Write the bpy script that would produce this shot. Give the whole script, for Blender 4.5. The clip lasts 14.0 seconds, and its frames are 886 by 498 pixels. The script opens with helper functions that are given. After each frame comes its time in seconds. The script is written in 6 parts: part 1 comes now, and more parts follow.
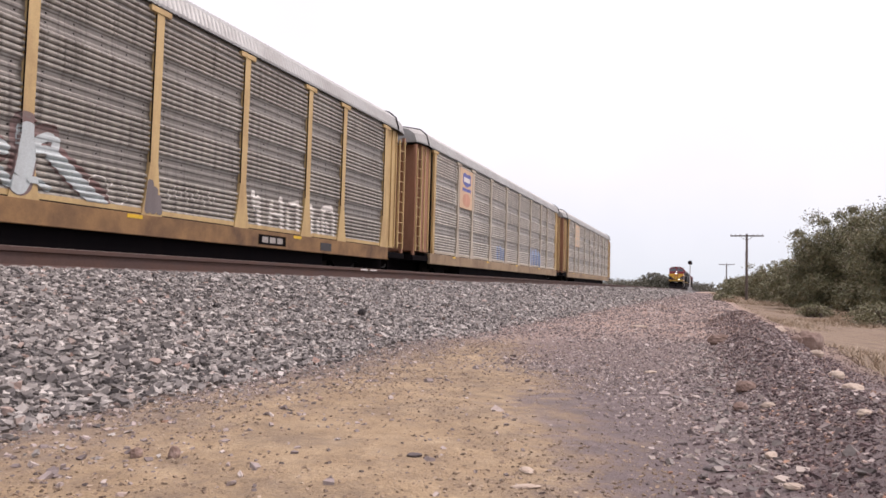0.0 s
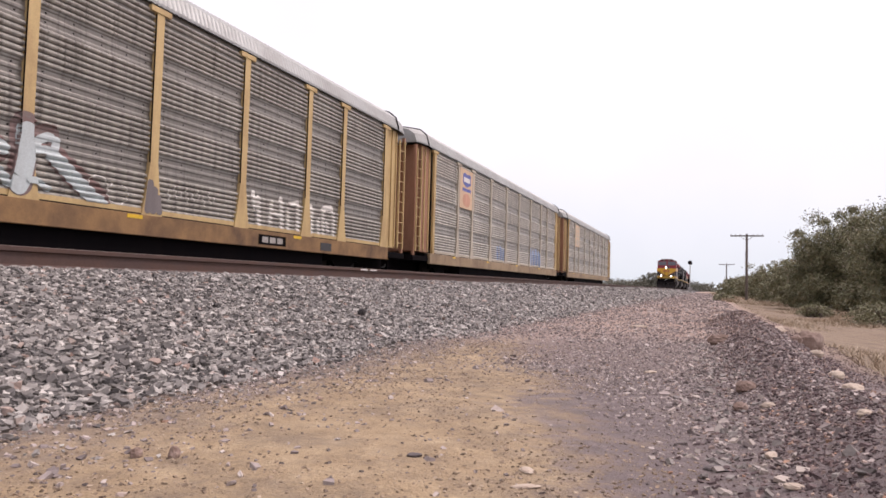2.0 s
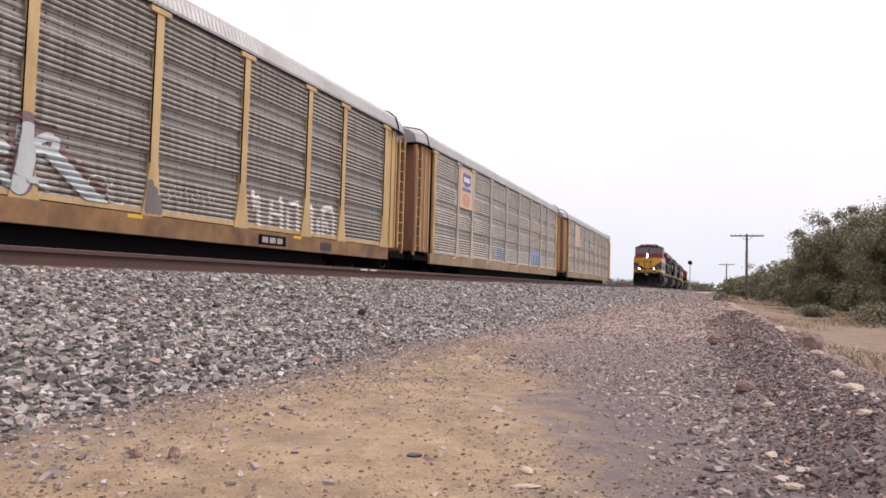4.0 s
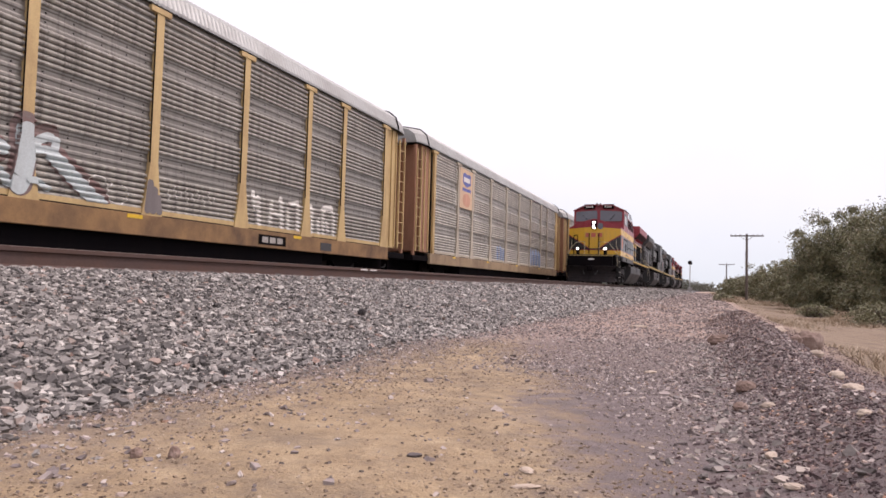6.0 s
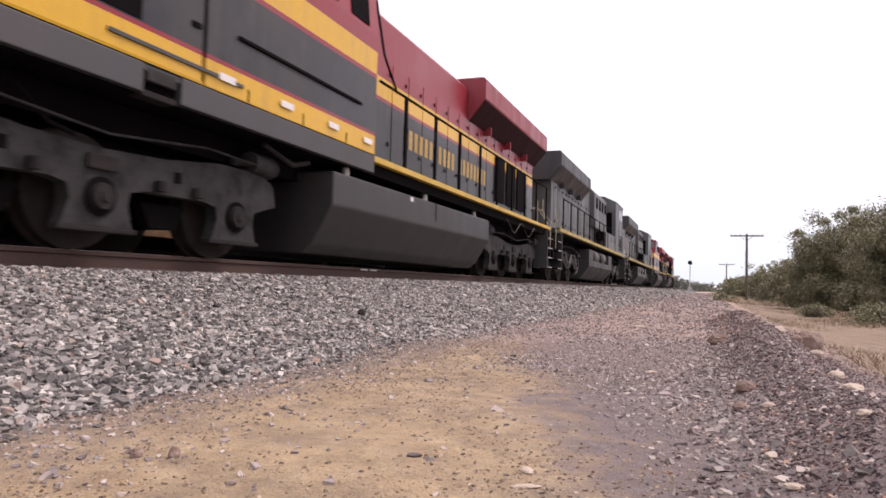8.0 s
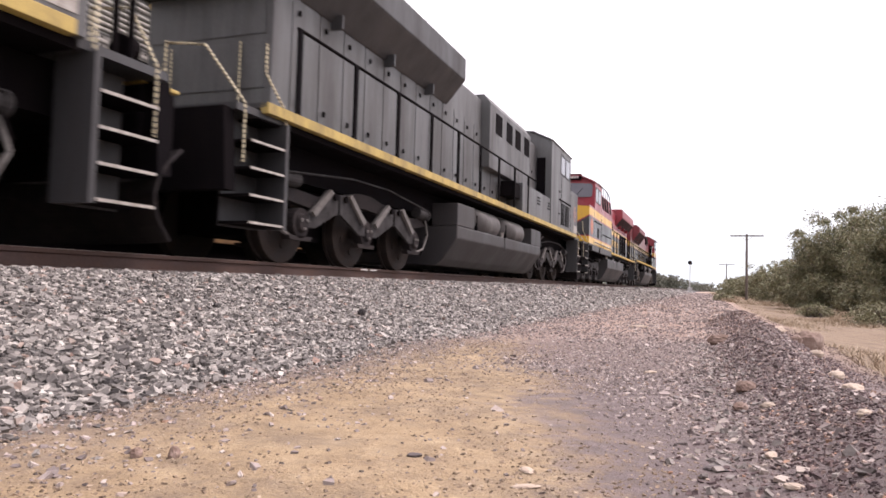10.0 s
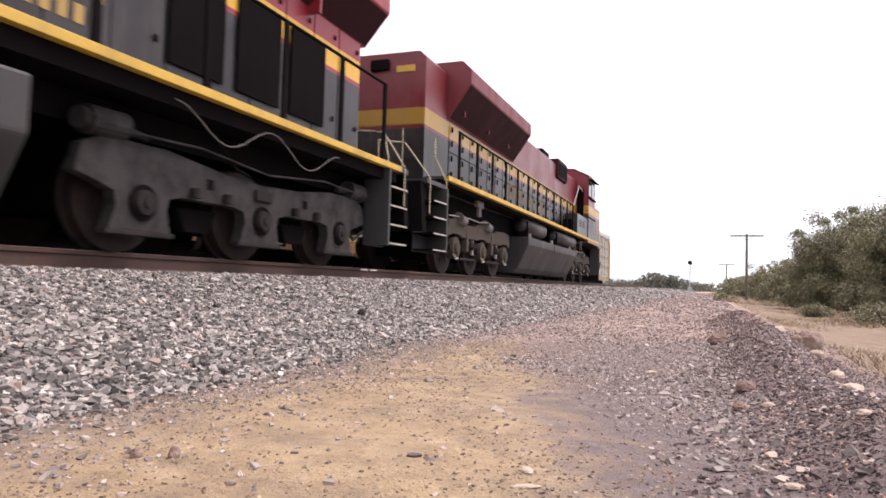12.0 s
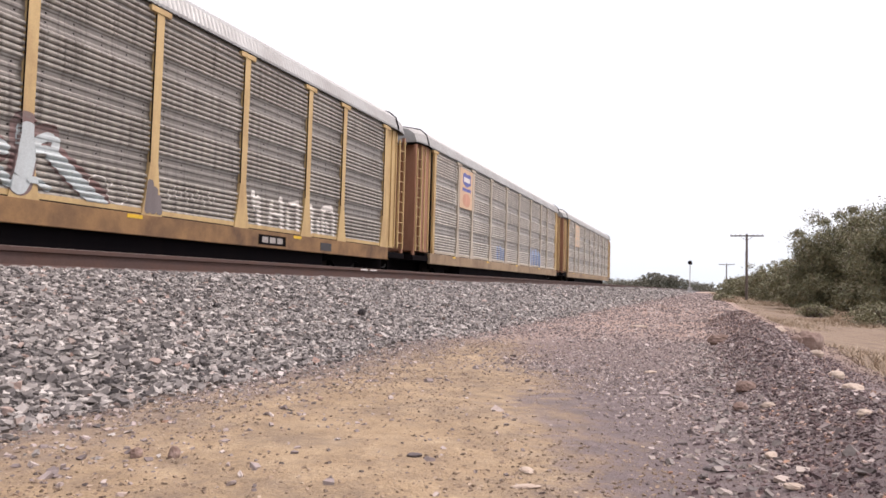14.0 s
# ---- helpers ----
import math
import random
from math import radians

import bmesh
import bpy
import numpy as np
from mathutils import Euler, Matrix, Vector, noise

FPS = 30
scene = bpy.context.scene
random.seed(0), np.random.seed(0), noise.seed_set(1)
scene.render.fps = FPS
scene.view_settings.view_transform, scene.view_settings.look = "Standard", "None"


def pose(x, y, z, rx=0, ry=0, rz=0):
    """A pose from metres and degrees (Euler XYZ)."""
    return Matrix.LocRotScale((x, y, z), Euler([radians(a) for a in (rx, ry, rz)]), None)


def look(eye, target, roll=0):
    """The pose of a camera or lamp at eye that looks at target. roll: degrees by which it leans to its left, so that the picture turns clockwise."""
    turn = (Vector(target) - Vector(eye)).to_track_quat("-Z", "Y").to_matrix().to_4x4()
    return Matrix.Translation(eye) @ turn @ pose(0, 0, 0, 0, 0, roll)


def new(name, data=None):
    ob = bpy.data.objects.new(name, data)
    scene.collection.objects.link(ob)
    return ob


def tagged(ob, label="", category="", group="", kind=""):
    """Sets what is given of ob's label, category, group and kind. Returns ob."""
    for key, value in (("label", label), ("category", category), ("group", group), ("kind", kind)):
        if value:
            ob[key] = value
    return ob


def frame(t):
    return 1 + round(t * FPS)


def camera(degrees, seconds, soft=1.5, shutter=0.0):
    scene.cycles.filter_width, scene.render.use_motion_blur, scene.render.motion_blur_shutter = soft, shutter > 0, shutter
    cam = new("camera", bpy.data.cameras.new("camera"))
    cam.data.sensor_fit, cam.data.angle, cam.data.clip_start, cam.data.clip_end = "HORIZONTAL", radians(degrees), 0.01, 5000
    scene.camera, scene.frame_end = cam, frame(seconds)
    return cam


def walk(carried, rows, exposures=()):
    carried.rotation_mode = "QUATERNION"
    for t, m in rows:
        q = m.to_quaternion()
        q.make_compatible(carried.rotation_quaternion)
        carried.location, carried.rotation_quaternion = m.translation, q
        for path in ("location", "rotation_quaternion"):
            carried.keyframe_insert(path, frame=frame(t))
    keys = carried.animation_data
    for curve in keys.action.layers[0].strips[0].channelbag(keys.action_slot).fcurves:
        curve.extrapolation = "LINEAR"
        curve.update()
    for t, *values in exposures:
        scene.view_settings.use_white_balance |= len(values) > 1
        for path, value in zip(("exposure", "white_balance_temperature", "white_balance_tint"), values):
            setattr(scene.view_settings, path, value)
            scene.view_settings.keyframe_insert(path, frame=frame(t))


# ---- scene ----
cam = camera(64.64, 14.0, 1.65, 0.1)
CAM = Matrix.Translation((0, 0, -0.211)) @ pose(0, 0, 0, 0, 0, 20.66) @ pose(0, 0, 0, 92.8) @ pose(0, 0, 0, 0, 0, 1.597)
walk(cam, [(0.0, CAM), (14.0, CAM)],
     [(0.0, 0.50, 6750, 27), (6.8, 0.52, 6750, 28), (8.2, 0.72, 6750, 28), (10.3, 1.03, 6750, 26), (13.0, 1.03, 6750, 26), (13.6, 0.84, 6750, 25), (14.0, 0.72, 6750, 25)])

# ---- light: a bright hazy overcast ----
world = bpy.data.worlds.new("sky")
scene.world = world
world.use_nodes = True
wn, wl = world.node_tree.nodes, world.node_tree.links
wn.clear()
w_out, w_bg, w_sky = wn.new("ShaderNodeOutputWorld"), wn.new("ShaderNodeBackground"), wn.new("ShaderNodeTexSky")
w_sky.sky_type, w_sky.sun_disc = "NISHITA", False
w_sky.sun_elevation, w_sky.sun_rotation = radians(56), radians(50)
w_sky.dust_density, w_sky.air_density = 3.0, 1.0
w_mul = wn.new("ShaderNodeVectorMath")
w_mul.operation = "SCALE"
w_mul.inputs["Scale"].default_value = 0.09
w_geo, w_noise, w_ramp, w_mix = wn.new("ShaderNodeTexCoord"), wn.new("ShaderNodeTexNoise"), wn.new("ShaderNodeValToRGB"), wn.new("ShaderNodeMix")
w_noise.inputs["Scale"].default_value, w_noise.inputs["Detail"].default_value = 2.2, 5
w_ramp.color_ramp.elements[0].position, w_ramp.color_ramp.elements[0].color = 0.3, (0.90, 0.96, 1.0, 1)
w_ramp.color_ramp.elements[1].position, w_ramp.color_ramp.elements[1].color = 0.7, (1.06, 1.10, 1.1, 1)
w_mix.data_type, w_mix.inputs[0].default_value = "RGBA", 0.85
wl.new(w_geo.outputs["Generated"], w_noise.inputs["Vector"])
wl.new(w_noise.outputs["Fac"], w_ramp.inputs["Fac"])
wl.new(w_sky.outputs["Color"], w_mul.inputs[0])
wl.new(w_mul.outputs["Vector"], w_mix.inputs["A"])
wl.new(w_ramp.outputs["Color"], w_mix.inputs["B"])
w_sep, w_low, w_haze = wn.new("ShaderNodeSeparateXYZ"), wn.new("ShaderNodeValToRGB"), wn.new("ShaderNodeMix")
w_low.color_ramp.elements[0].position, w_low.color_ramp.elements[0].color = 0.02, (0.78, 0.865, 0.88, 1)
w_low.color_ramp.elements[1].position, w_low.color_ramp.elements[1].color = 0.22, (1.0, 1.0, 1.0, 1)
w_haze.data_type, w_haze.blend_type, w_haze.inputs[0].default_value = "RGBA", "MULTIPLY", 1.0
wl.new(w_geo.outputs["Generated"], w_sep.inputs[0])
wl.new(w_sep.outputs["Z"], w_low.inputs["Fac"])
wl.new(w_mix.outputs["Result"], w_haze.inputs["A"])
wl.new(w_low.outputs["Color"], w_haze.inputs["B"])
wl.new(w_haze.outputs["Result"], w_bg.inputs["Color"])
w_bg.inputs["Strength"].default_value = 0.82
wl.new(w_bg.outputs["Background"], w_out.inputs["Surface"])

sun = new("sun", bpy.data.lights.new("sun", "SUN"))
sun.data.energy, sun.data.angle, sun.data.color = 1.75, radians(22), (1.0, 0.95, 0.88)
sun.matrix_world = look((26, 22, 50), (0, 0, 0))


# ---- materials ----
class Nodes:
    """A small builder for node materials."""

    def __init__(self, name):
        self.m = bpy.data.materials.new(name)
        self.m.use_nodes = True
        self.n, self.l = self.m.node_tree.nodes, self.m.node_tree.links
        self.b = self.n["Principled BSDF"]
        self.tc = self.n.new("ShaderNodeTexCoord")

    def link(self, a, b):
        self.l.new(a, b)

    def noise(self, scale, detail=4, rough=0.6, stretch=(1, 1, 1)):
        mp, nz = self.n.new("ShaderNodeMapping"), self.n.new("ShaderNodeTexNoise")
        mp.inputs["Scale"].default_value = stretch
        nz.inputs["Scale"].default_value, nz.inputs["Detail"].default_value, nz.inputs["Roughness"].default_value = scale, detail, rough
        self.link(self.tc.outputs["Object"], mp.inputs["Vector"])
        self.link(mp.outputs["Vector"], nz.inputs["Vector"])
        return nz.outputs["Fac"]

    def ramp(self, fac, stops, constant=False):
        r = self.n.new("ShaderNodeValToRGB")
        r.color_ramp.interpolation = "CONSTANT" if constant else "LINEAR"
        els = r.color_ramp.elements
        while len(els) < len(stops):
            els.new(0.5)
        for e, (p, c) in zip(els, stops):
            e.position, e.color = p, (*c, 1) if len(c) == 3 else c
        self.link(fac, r.inputs["Fac"])
        return r.outputs["Color"]

    def math(self, op, a, b=0.0, c=None):
        k = self.n.new("ShaderNodeMath")
        k.operation = op
        for i, v in enumerate((a, b) if c is None else (a, b, c)):
            if isinstance(v, (int, float)):
                k.inputs[i].default_value = v
            else:
                self.link(v, k.inputs[i])
        return k.outputs[0]

    def mix(self, fac, a, b, blend="MIX"):
        k = self.n.new("ShaderNodeMix")
        k.data_type, k.blend_type = "RGBA", blend
        for s, v in (("Factor", fac), ("A", a), ("B", b)):
            slot = [i for i in k.inputs if i.name == s and i.type == ("VALUE" if s == "Factor" else "RGBA")][0]
            if isinstance(v, (int, float)):
                slot.default_value = v
            elif isinstance(v, tuple):
                slot.default_value = (*v, 1)
            else:
                self.link(v, slot)
        return [o for o in k.outputs if o.type == "RGBA"][0]

    def xyz(self):
        s = self.n.new("ShaderNodeSeparateXYZ")
        self.link(self.tc.outputs["Object"], s.inputs[0])
        return s.outputs

    def bump(self, height, strength=0.3, distance=0.01):
        k = self.n.new("ShaderNodeBump")
        k.inputs["Strength"].default_value, k.inputs["Distance"].default_value = strength, distance
        self.link(height, k.inputs["Height"])
        self.link(k.outputs["Normal"], self.b.inputs["Normal"])

    def done(self, colour=None, rough=0.6, metal=0.0):
        if isinstance(colour, tuple):
            self.b.inputs["Base Color"].default_value = (*colour, 1)
        elif colour is not None:
            self.link(colour, self.b.inputs["Base Color"])
        if isinstance(rough, (int, float)):
            self.b.inputs["Roughness"].default_value = rough
        else:
            self.link(rough, self.b.inputs["Roughness"])
        self.b.inputs["Metallic"].default_value = metal
        return self.m


def worn(name, colour, dirt=(0.10, 0.075, 0.06), amount=0.5, rough=0.55, metal=0.0, scale=2.0, stretch=(1, 1, 0.25), bump=0.15, gloss=0.5):
    """Paint or metal with large stains that run down and a fine grain."""
    k = Nodes(name)
    big, fine = k.noise(scale, 6, 0.65, stretch), k.noise(38, 4, 0.7)
    f = k.ramp(big, [(0.42, (0, 0, 0)), (0.72, (amount,) * 3)])
    c = k.mix(f, colour, dirt)
    g = k.ramp(fine, [(0.3, (0.78,) * 3), (0.7, (1.12,) * 3)])
    c = k.mix(0.7, c, g, "MULTIPLY")
    k.bump(fine, bump, 0.004)
    k.b.inputs["Specular IOR Level"].default_value = gloss
    return k.done(c, k.ramp(big, [(0.3, (rough - 0.1,) * 3), (0.7, (min(1, rough + 0.2),) * 3)]), metal)


def plain(name, colour, rough=0.5, metal=0.0):
    return worn(name, colour, tuple(c * 0.6 for c in colour), 0.4, rough, metal)


def livery(name, red, yellow, dark, belt=None):
    """Belts of colour by height; on the nose the dark lower belt sweeps down to the middle."""
    k = Nodes(name)
    x, y, z = k.xyz()
    ax = k.math("ABSOLUTE", x)
    on_nose = k.math("LESS_THAN", y, 0.035)
    sweep = k.math("MULTIPLY", k.math("SUBTRACT", k.math("POWER", k.math("DIVIDE", ax, 1.5), 0.85), 1.0), on_nose)
    zb = k.math("MULTIPLY_ADD", sweep, 1.05, 2.82)
    d = k.math("MULTIPLY_ADD", k.math("SUBTRACT", z, zb), 0.25, 0.5)
    upper = k.ramp(d, [(0.0, dark), (0.5, red), (0.514, yellow)], True)
    arch = k.math("MULTIPLY", k.math("MULTIPLY", k.math("SUBTRACT", 1.5, ax), on_nose), 0.06)
    upper = k.mix(k.math("GREATER_THAN", k.math("SUBTRACT", z, arch), 3.22), upper, red)
    lower = k.ramp(k.math("MULTIPLY", z, 0.25), [(0.0, dark), (belt[0] / 4, yellow), (belt[1] / 4, red), (belt[1] / 4 + 0.014, dark)] if belt else [(0.0, dark), (0.9, dark)], True)
    c = k.mix(k.math("GREATER_THAN", z, 2.06), lower, upper)
    streak, fine, big = k.noise(5, 5, 0.7, (1, 1, 0.12)), k.noise(45, 3, 0.6), k.noise(0.9, 5)
    c = k.mix(k.ramp(streak, [(0.5, (0, 0, 0)), (0.8, (0.30,) * 3)]), c, (0.11, 0.088, 0.075))
    c = k.mix(k.ramp(big, [(0.45, (0, 0, 0)), (0.8, (0.14,) * 3)]), c, (0.30, 0.24, 0.22))
    c = k.mix(0.5, c, k.ramp(fine, [(0.3, (0.85,) * 3), (0.7, (1.1,) * 3)]), "MULTIPLY")
    k.bump(fine, 0.06, 0.003)
    k.b.inputs["Coat Weight"].default_value, k.b.inputs["Coat Roughness"].default_value = 0.10, 0.2
    k.b.inputs["Specular IOR Level"].default_value = 0.32
    return k.done(c, k.ramp(big, [(0.3, (0.28,) * 3), (0.7, (0.5,) * 3)]))


RED, YELLOW, DARK = (0.25, 0.017, 0.030), (0.62, 0.35, 0.025), (0.018, 0.0185, 0.0215)
M_LIVERY = livery("belle_livery", RED, YELLOW, DARK, (1.67, 1.94))
M_LIVERY_LOW = livery("belle_livery_low_belt", (0.19, 0.016, 0.026), (0.43, 0.255, 0.045), (0.024, 0.022, 0.024), (1.66, 1.70))
M_HOOD = livery("belle_livery_hood", RED, YELLOW, DARK)
M_HOOD_DULL = livery("grimy_livery_hood", (0.14, 0.015, 0.022), (0.32, 0.19, 0.03), (0.014, 0.014, 0.016))
M_DULLRED = worn("grimy_red_paint", (0.155, 0.014, 0.022), (0.09, 0.035, 0.035), 0.6, 0.5)
M_TRUCKTAN = worn("dusty_olive_casting", (0.058, 0.049, 0.041), (0.10, 0.081, 0.067), 0.7, 0.85, 0, 4, (1, 1, 1), gloss=0.15)
M_STEELGREY = worn("dusty_grey_casting", (0.16, 0.15, 0.145), (0.07, 0.06, 0.055), 0.7, 0.7, 0, 6, (1, 1, 1), gloss=0.2)
M_RED = worn("red_paint", RED, (0.16, 0.05, 0.05), 0.4, 0.42)
M_MAROON = worn("dark_maroon_red", (0.035, 0.010, 0.014), (0.03, 0.02, 0.02), 0.5, 0.7, gloss=0.1)
M_YELLOW = worn("yellow_paint", (0.56, 0.35, 0.04), (0.22, 0.15, 0.06), 0.5, 0.5)
M_GOLD = worn("gold_lettering", (0.46, 0.29, 0.07), (0.2, 0.13, 0.06), 0.5, 0.5)
M_DULLGOLD = worn("grimy_gold_lettering", (0.17, 0.125, 0.07), (0.07, 0.055, 0.045), 0.7, 0.6)
M_LOGO_RED = worn("emblem_red", (0.48, 0.11, 0.065), (0.42, 0.2, 0.13), 0.5, 0.5)
# faded paint on the grey locomotives; on the emd, glare put into colour
M_LOGO_PALE = worn("faded_or_glare_washed_emblem", (0.30, 0.15, 0.135), (0.2, 0.16, 0.15), 0.6, 0.6)
M_DIRTYYELLOW = worn("dirty_yellow_paint", (0.46, 0.33, 0.09), (0.12, 0.095, 0.06), 0.85, 0.6, 0, 3, (1, 1, 0.4))
M_GREYLOCO = worn("grey_loco_paint", (0.098, 0.100, 0.102), (0.04, 0.036, 0.036), 0.9, 0.5, 0, 1.6, (1, 1, 0.15))
M_DARKGREY = worn("dark_grey_paint", (0.038, 0.038, 0.041), (0.03, 0.026, 0.026), 0.5, 0.5)
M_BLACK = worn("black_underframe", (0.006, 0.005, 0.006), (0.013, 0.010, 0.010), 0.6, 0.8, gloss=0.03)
M_SKIRT = worn("dusty_grey_skirt", (0.045, 0.043, 0.047), (0.075, 0.065, 0.062), 0.6, 0.5)
M_TRUCK = worn("truck_grime", (0.019, 0.016, 0.017), (0.052, 0.043, 0.041), 0.6, 0.8, 0, 4, (1, 1, 1), gloss=0.15)
M_TANK = worn("tank_paint", (0.027, 0.025, 0.027), (0.056, 0.050, 0.048), 0.7, 0.5, 0, 1.4, (1, 1, 0.3), gloss=0.45)
M_RESERVOIR = worn("dusty_reservoir_paint", (0.085, 0.078, 0.076), (0.05, 0.044, 0.042), 0.6, 0.55, 0, 1.8, (1, 1, 1), gloss=0.3)
M_TRUCKGREY = worn("dusty_light_casting", (0.036, 0.033, 0.034), (0.009, 0.008, 0.008), 0.95, 0.75, 0, 3.5, (1, 1, 1), gloss=0.25)
M_STEEL = worn("worn_steel", (0.32, 0.29, 0.27), (0.12, 0.08, 0.06), 0.6, 0.38, 0.85, 6, (1, 1, 1))
M_WHEEL = worn("wheel_steel", (0.022, 0.017, 0.016), (0.045, 0.031, 0.025), 0.7, 0.7, 0.0, 5, (1, 1, 1), gloss=0.2)
def tape_material():
    """Grab rails wound with black and pale bands."""
    k = Nodes("banded_tape")
    x, y, z = k.xyz()
    band = k.math("FRACT", k.math("MULTIPLY", k.math("ADD", z, k.math("MULTIPLY", y, 0.4)), 18.0))
    c = k.mix(k.math("GREATER_THAN", band, 0.3), (0.05, 0.045, 0.04), (0.62, 0.54, 0.36))
    return k.done(k.mix(k.ramp(k.noise(9, 4), [(0.5, (0, 0, 0)), (0.75, (0.6,) * 3)]), c, (0.1, 0.085, 0.07)), 0.55)


M_TAPE = tape_material()
M_PALEEDGE = worn("worn_pale_edge", (0.40, 0.37, 0.34), (0.12, 0.1, 0.08), 0.8, 0.5, 0, 14, (1, 1, 1))
M_WHITE = worn("white_paint", (0.72, 0.70, 0.68), (0.4, 0.35, 0.3), 0.4, 0.6)
M_RAIL = worn("rusty_rail", (0.085, 0.05, 0.042), (0.125, 0.07, 0.052), 0.7, 0.75, 0.2, 7, (1, 0.3, 1))
M_RAILHEAD = worn("polished_rail_head", (0.42, 0.38, 0.36), (0.22, 0.15, 0.11), 0.5, 0.35, 0.9, 3, (1, 0.2, 1))
M_TIE = worn("concrete_tie", (0.27, 0.25, 0.23), (0.15, 0.12, 0.1), 0.6, 0.85)
def screen_material(name, gain):
    """Galvanised sheet: crests lighter, troughs darker, the ridges' highlights and shade put into colour."""
    k = Nodes(name)
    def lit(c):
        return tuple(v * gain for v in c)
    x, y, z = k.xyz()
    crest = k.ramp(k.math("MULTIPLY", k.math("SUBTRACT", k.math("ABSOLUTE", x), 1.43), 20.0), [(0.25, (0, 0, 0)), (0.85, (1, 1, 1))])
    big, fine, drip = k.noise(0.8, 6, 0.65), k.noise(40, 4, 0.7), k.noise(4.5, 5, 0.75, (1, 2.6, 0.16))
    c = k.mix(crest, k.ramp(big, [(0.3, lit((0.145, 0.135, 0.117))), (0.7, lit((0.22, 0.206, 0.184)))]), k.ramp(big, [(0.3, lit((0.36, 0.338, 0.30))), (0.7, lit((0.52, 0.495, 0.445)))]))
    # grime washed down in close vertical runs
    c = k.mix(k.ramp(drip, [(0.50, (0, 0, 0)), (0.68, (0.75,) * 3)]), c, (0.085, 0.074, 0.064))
    runs = k.math("SINE", k.math("MULTIPLY_ADD", y, 26.0, k.math("MULTIPLY", k.noise(1.3, 3), 7.0)))
    runs = k.math("MULTIPLY", k.math("MULTIPLY_ADD", runs, 0.5, 0.5), k.ramp(k.noise(0.9, 4, 0.6, (1, 1, 0.5)), [(0.3, (0.06,) * 3), (0.7, (0.45,) * 3)]))
    c = k.mix(runs, c, (0.17, 0.15, 0.14))
    c = k.mix(0.7, c, k.ramp(fine, [(0.3, (0.8,) * 3), (0.7, (1.12,) * 3)]), "MULTIPLY")
    k.bump(fine, 0.1, 0.003)
    return k.done(c, 0.46, 0.25)


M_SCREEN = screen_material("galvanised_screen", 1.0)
# farther cars: cleaner sheet, with the distance haze brightened into the colour
M_SCREENPALE = screen_material("pale_hazed_screen", 1.5)
M_ROOF = worn("galvanised_roof", (0.35, 0.36, 0.35), (0.26, 0.25, 0.235), 0.6, 0.5, 0.3, 1.0, (1, 1, 1))
M_CARYEL = worn("faded_car_yellow", (0.54, 0.385, 0.175), (0.28, 0.17, 0.09), 0.6, 0.6, 0, 2.2, (1, 1, 0.3))
M_SILL = worn("rusted_yellow_sill", (0.27, 0.15, 0.06), (0.06, 0.036, 0.03), 0.97, 0.7, 0, 1.5, (1, 0.6, 0.5))
M_CAREND = worn("rusty_car_end", (0.34, 0.17, 0.10), (0.19, 0.095, 0.06), 0.7, 0.7)
M_PALEPOST = worn("pale_post_paint", (0.46, 0.405, 0.32), (0.30, 0.25, 0.2), 0.6, 0.6, 0, 2.2, (1, 1, 0.3))
M_PALESILL = worn("pale_sill_paint", (0.34, 0.24, 0.14), (0.13, 0.085, 0.06), 0.8, 0.65, 0, 1.5, (1, 0.6, 0.5))
M_BRIGHTYEL = plain("reflective_yellow", (0.75, 0.47, 0.02), 0.4)
M_BOARD = worn("faded_yellow_board", (0.60, 0.43, 0.28), (0.52, 0.33, 0.23), 0.5, 0.6)
M_BLUE = plain("faded_blue", (0.10, 0.12, 0.36), 0.6)
M_PINK = plain("faded_pink", (0.58, 0.30, 0.20), 0.6)
M_SPRAY = worn("pale_spray_paint", (0.50, 0.56, 0.56), (0.33, 0.34, 0.34), 0.6, 0.7)
M_SPRAYTHIN = worn("thin_white_spray", (0.72, 0.70, 0.65), (0.42, 0.39, 0.36), 0.7, 0.75, 0, 7, (1, 1, 1))
M_SPRAYRED = worn("dull_red_spray", (0.19, 0.115, 0.105), (0.2, 0.17, 0.16), 0.9, 0.75, 0, 7, (1, 1, 1))
M_SPRAYDARK = worn("dark_grey_overspray", (0.14, 0.12, 0.12), (0.26, 0.23, 0.22), 0.8, 0.7)
M_SPRAYBLUE = worn("faded_blue_spray", (0.30, 0.40, 0.58), (0.36, 0.34, 0.36), 0.7, 0.7, 0, 6, (1, 1, 1))
M_POLE = worn("weathered_wood", (0.13, 0.105, 0.09), (0.07, 0.055, 0.05), 0.6, 0.9, 0, 4, (1, 1, 0.1))
M_HOSE = plain("black_rubber", (0.02, 0.02, 0.02), 0.7)
M_SIGNALGREY = plain("signal_mast_grey", (0.45, 0.45, 0.44), 0.5)


def glass_dark(name):
    k = Nodes(name)
    k.b.inputs["IOR"].default_value = 1.5
    k.b.inputs["Specular IOR Level"].default_value = 0.5
    # bluish base colour raised to carry a pale sky reflection
    return k.done(k.mix(k.noise(1.5), (0.07, 0.074, 0.088), (0.14, 0.148, 0.175)), 0.08)


M_GLASS = glass_dark("dark_glazing")


def lamp(name, colour, strength):
    k = Nodes(name)
    k.b.inputs["Emission Color"].default_value = (*colour, 1)
    k.b.inputs["Emission Strength"].default_value = strength
    return k.done(colour, 0.2)


M_LIT = lamp("lit_headlight", (1.0, 0.95, 0.84), 45.0)
M_LENS = plain("unlit_lens", (0.55, 0.53, 0.5), 0.15)


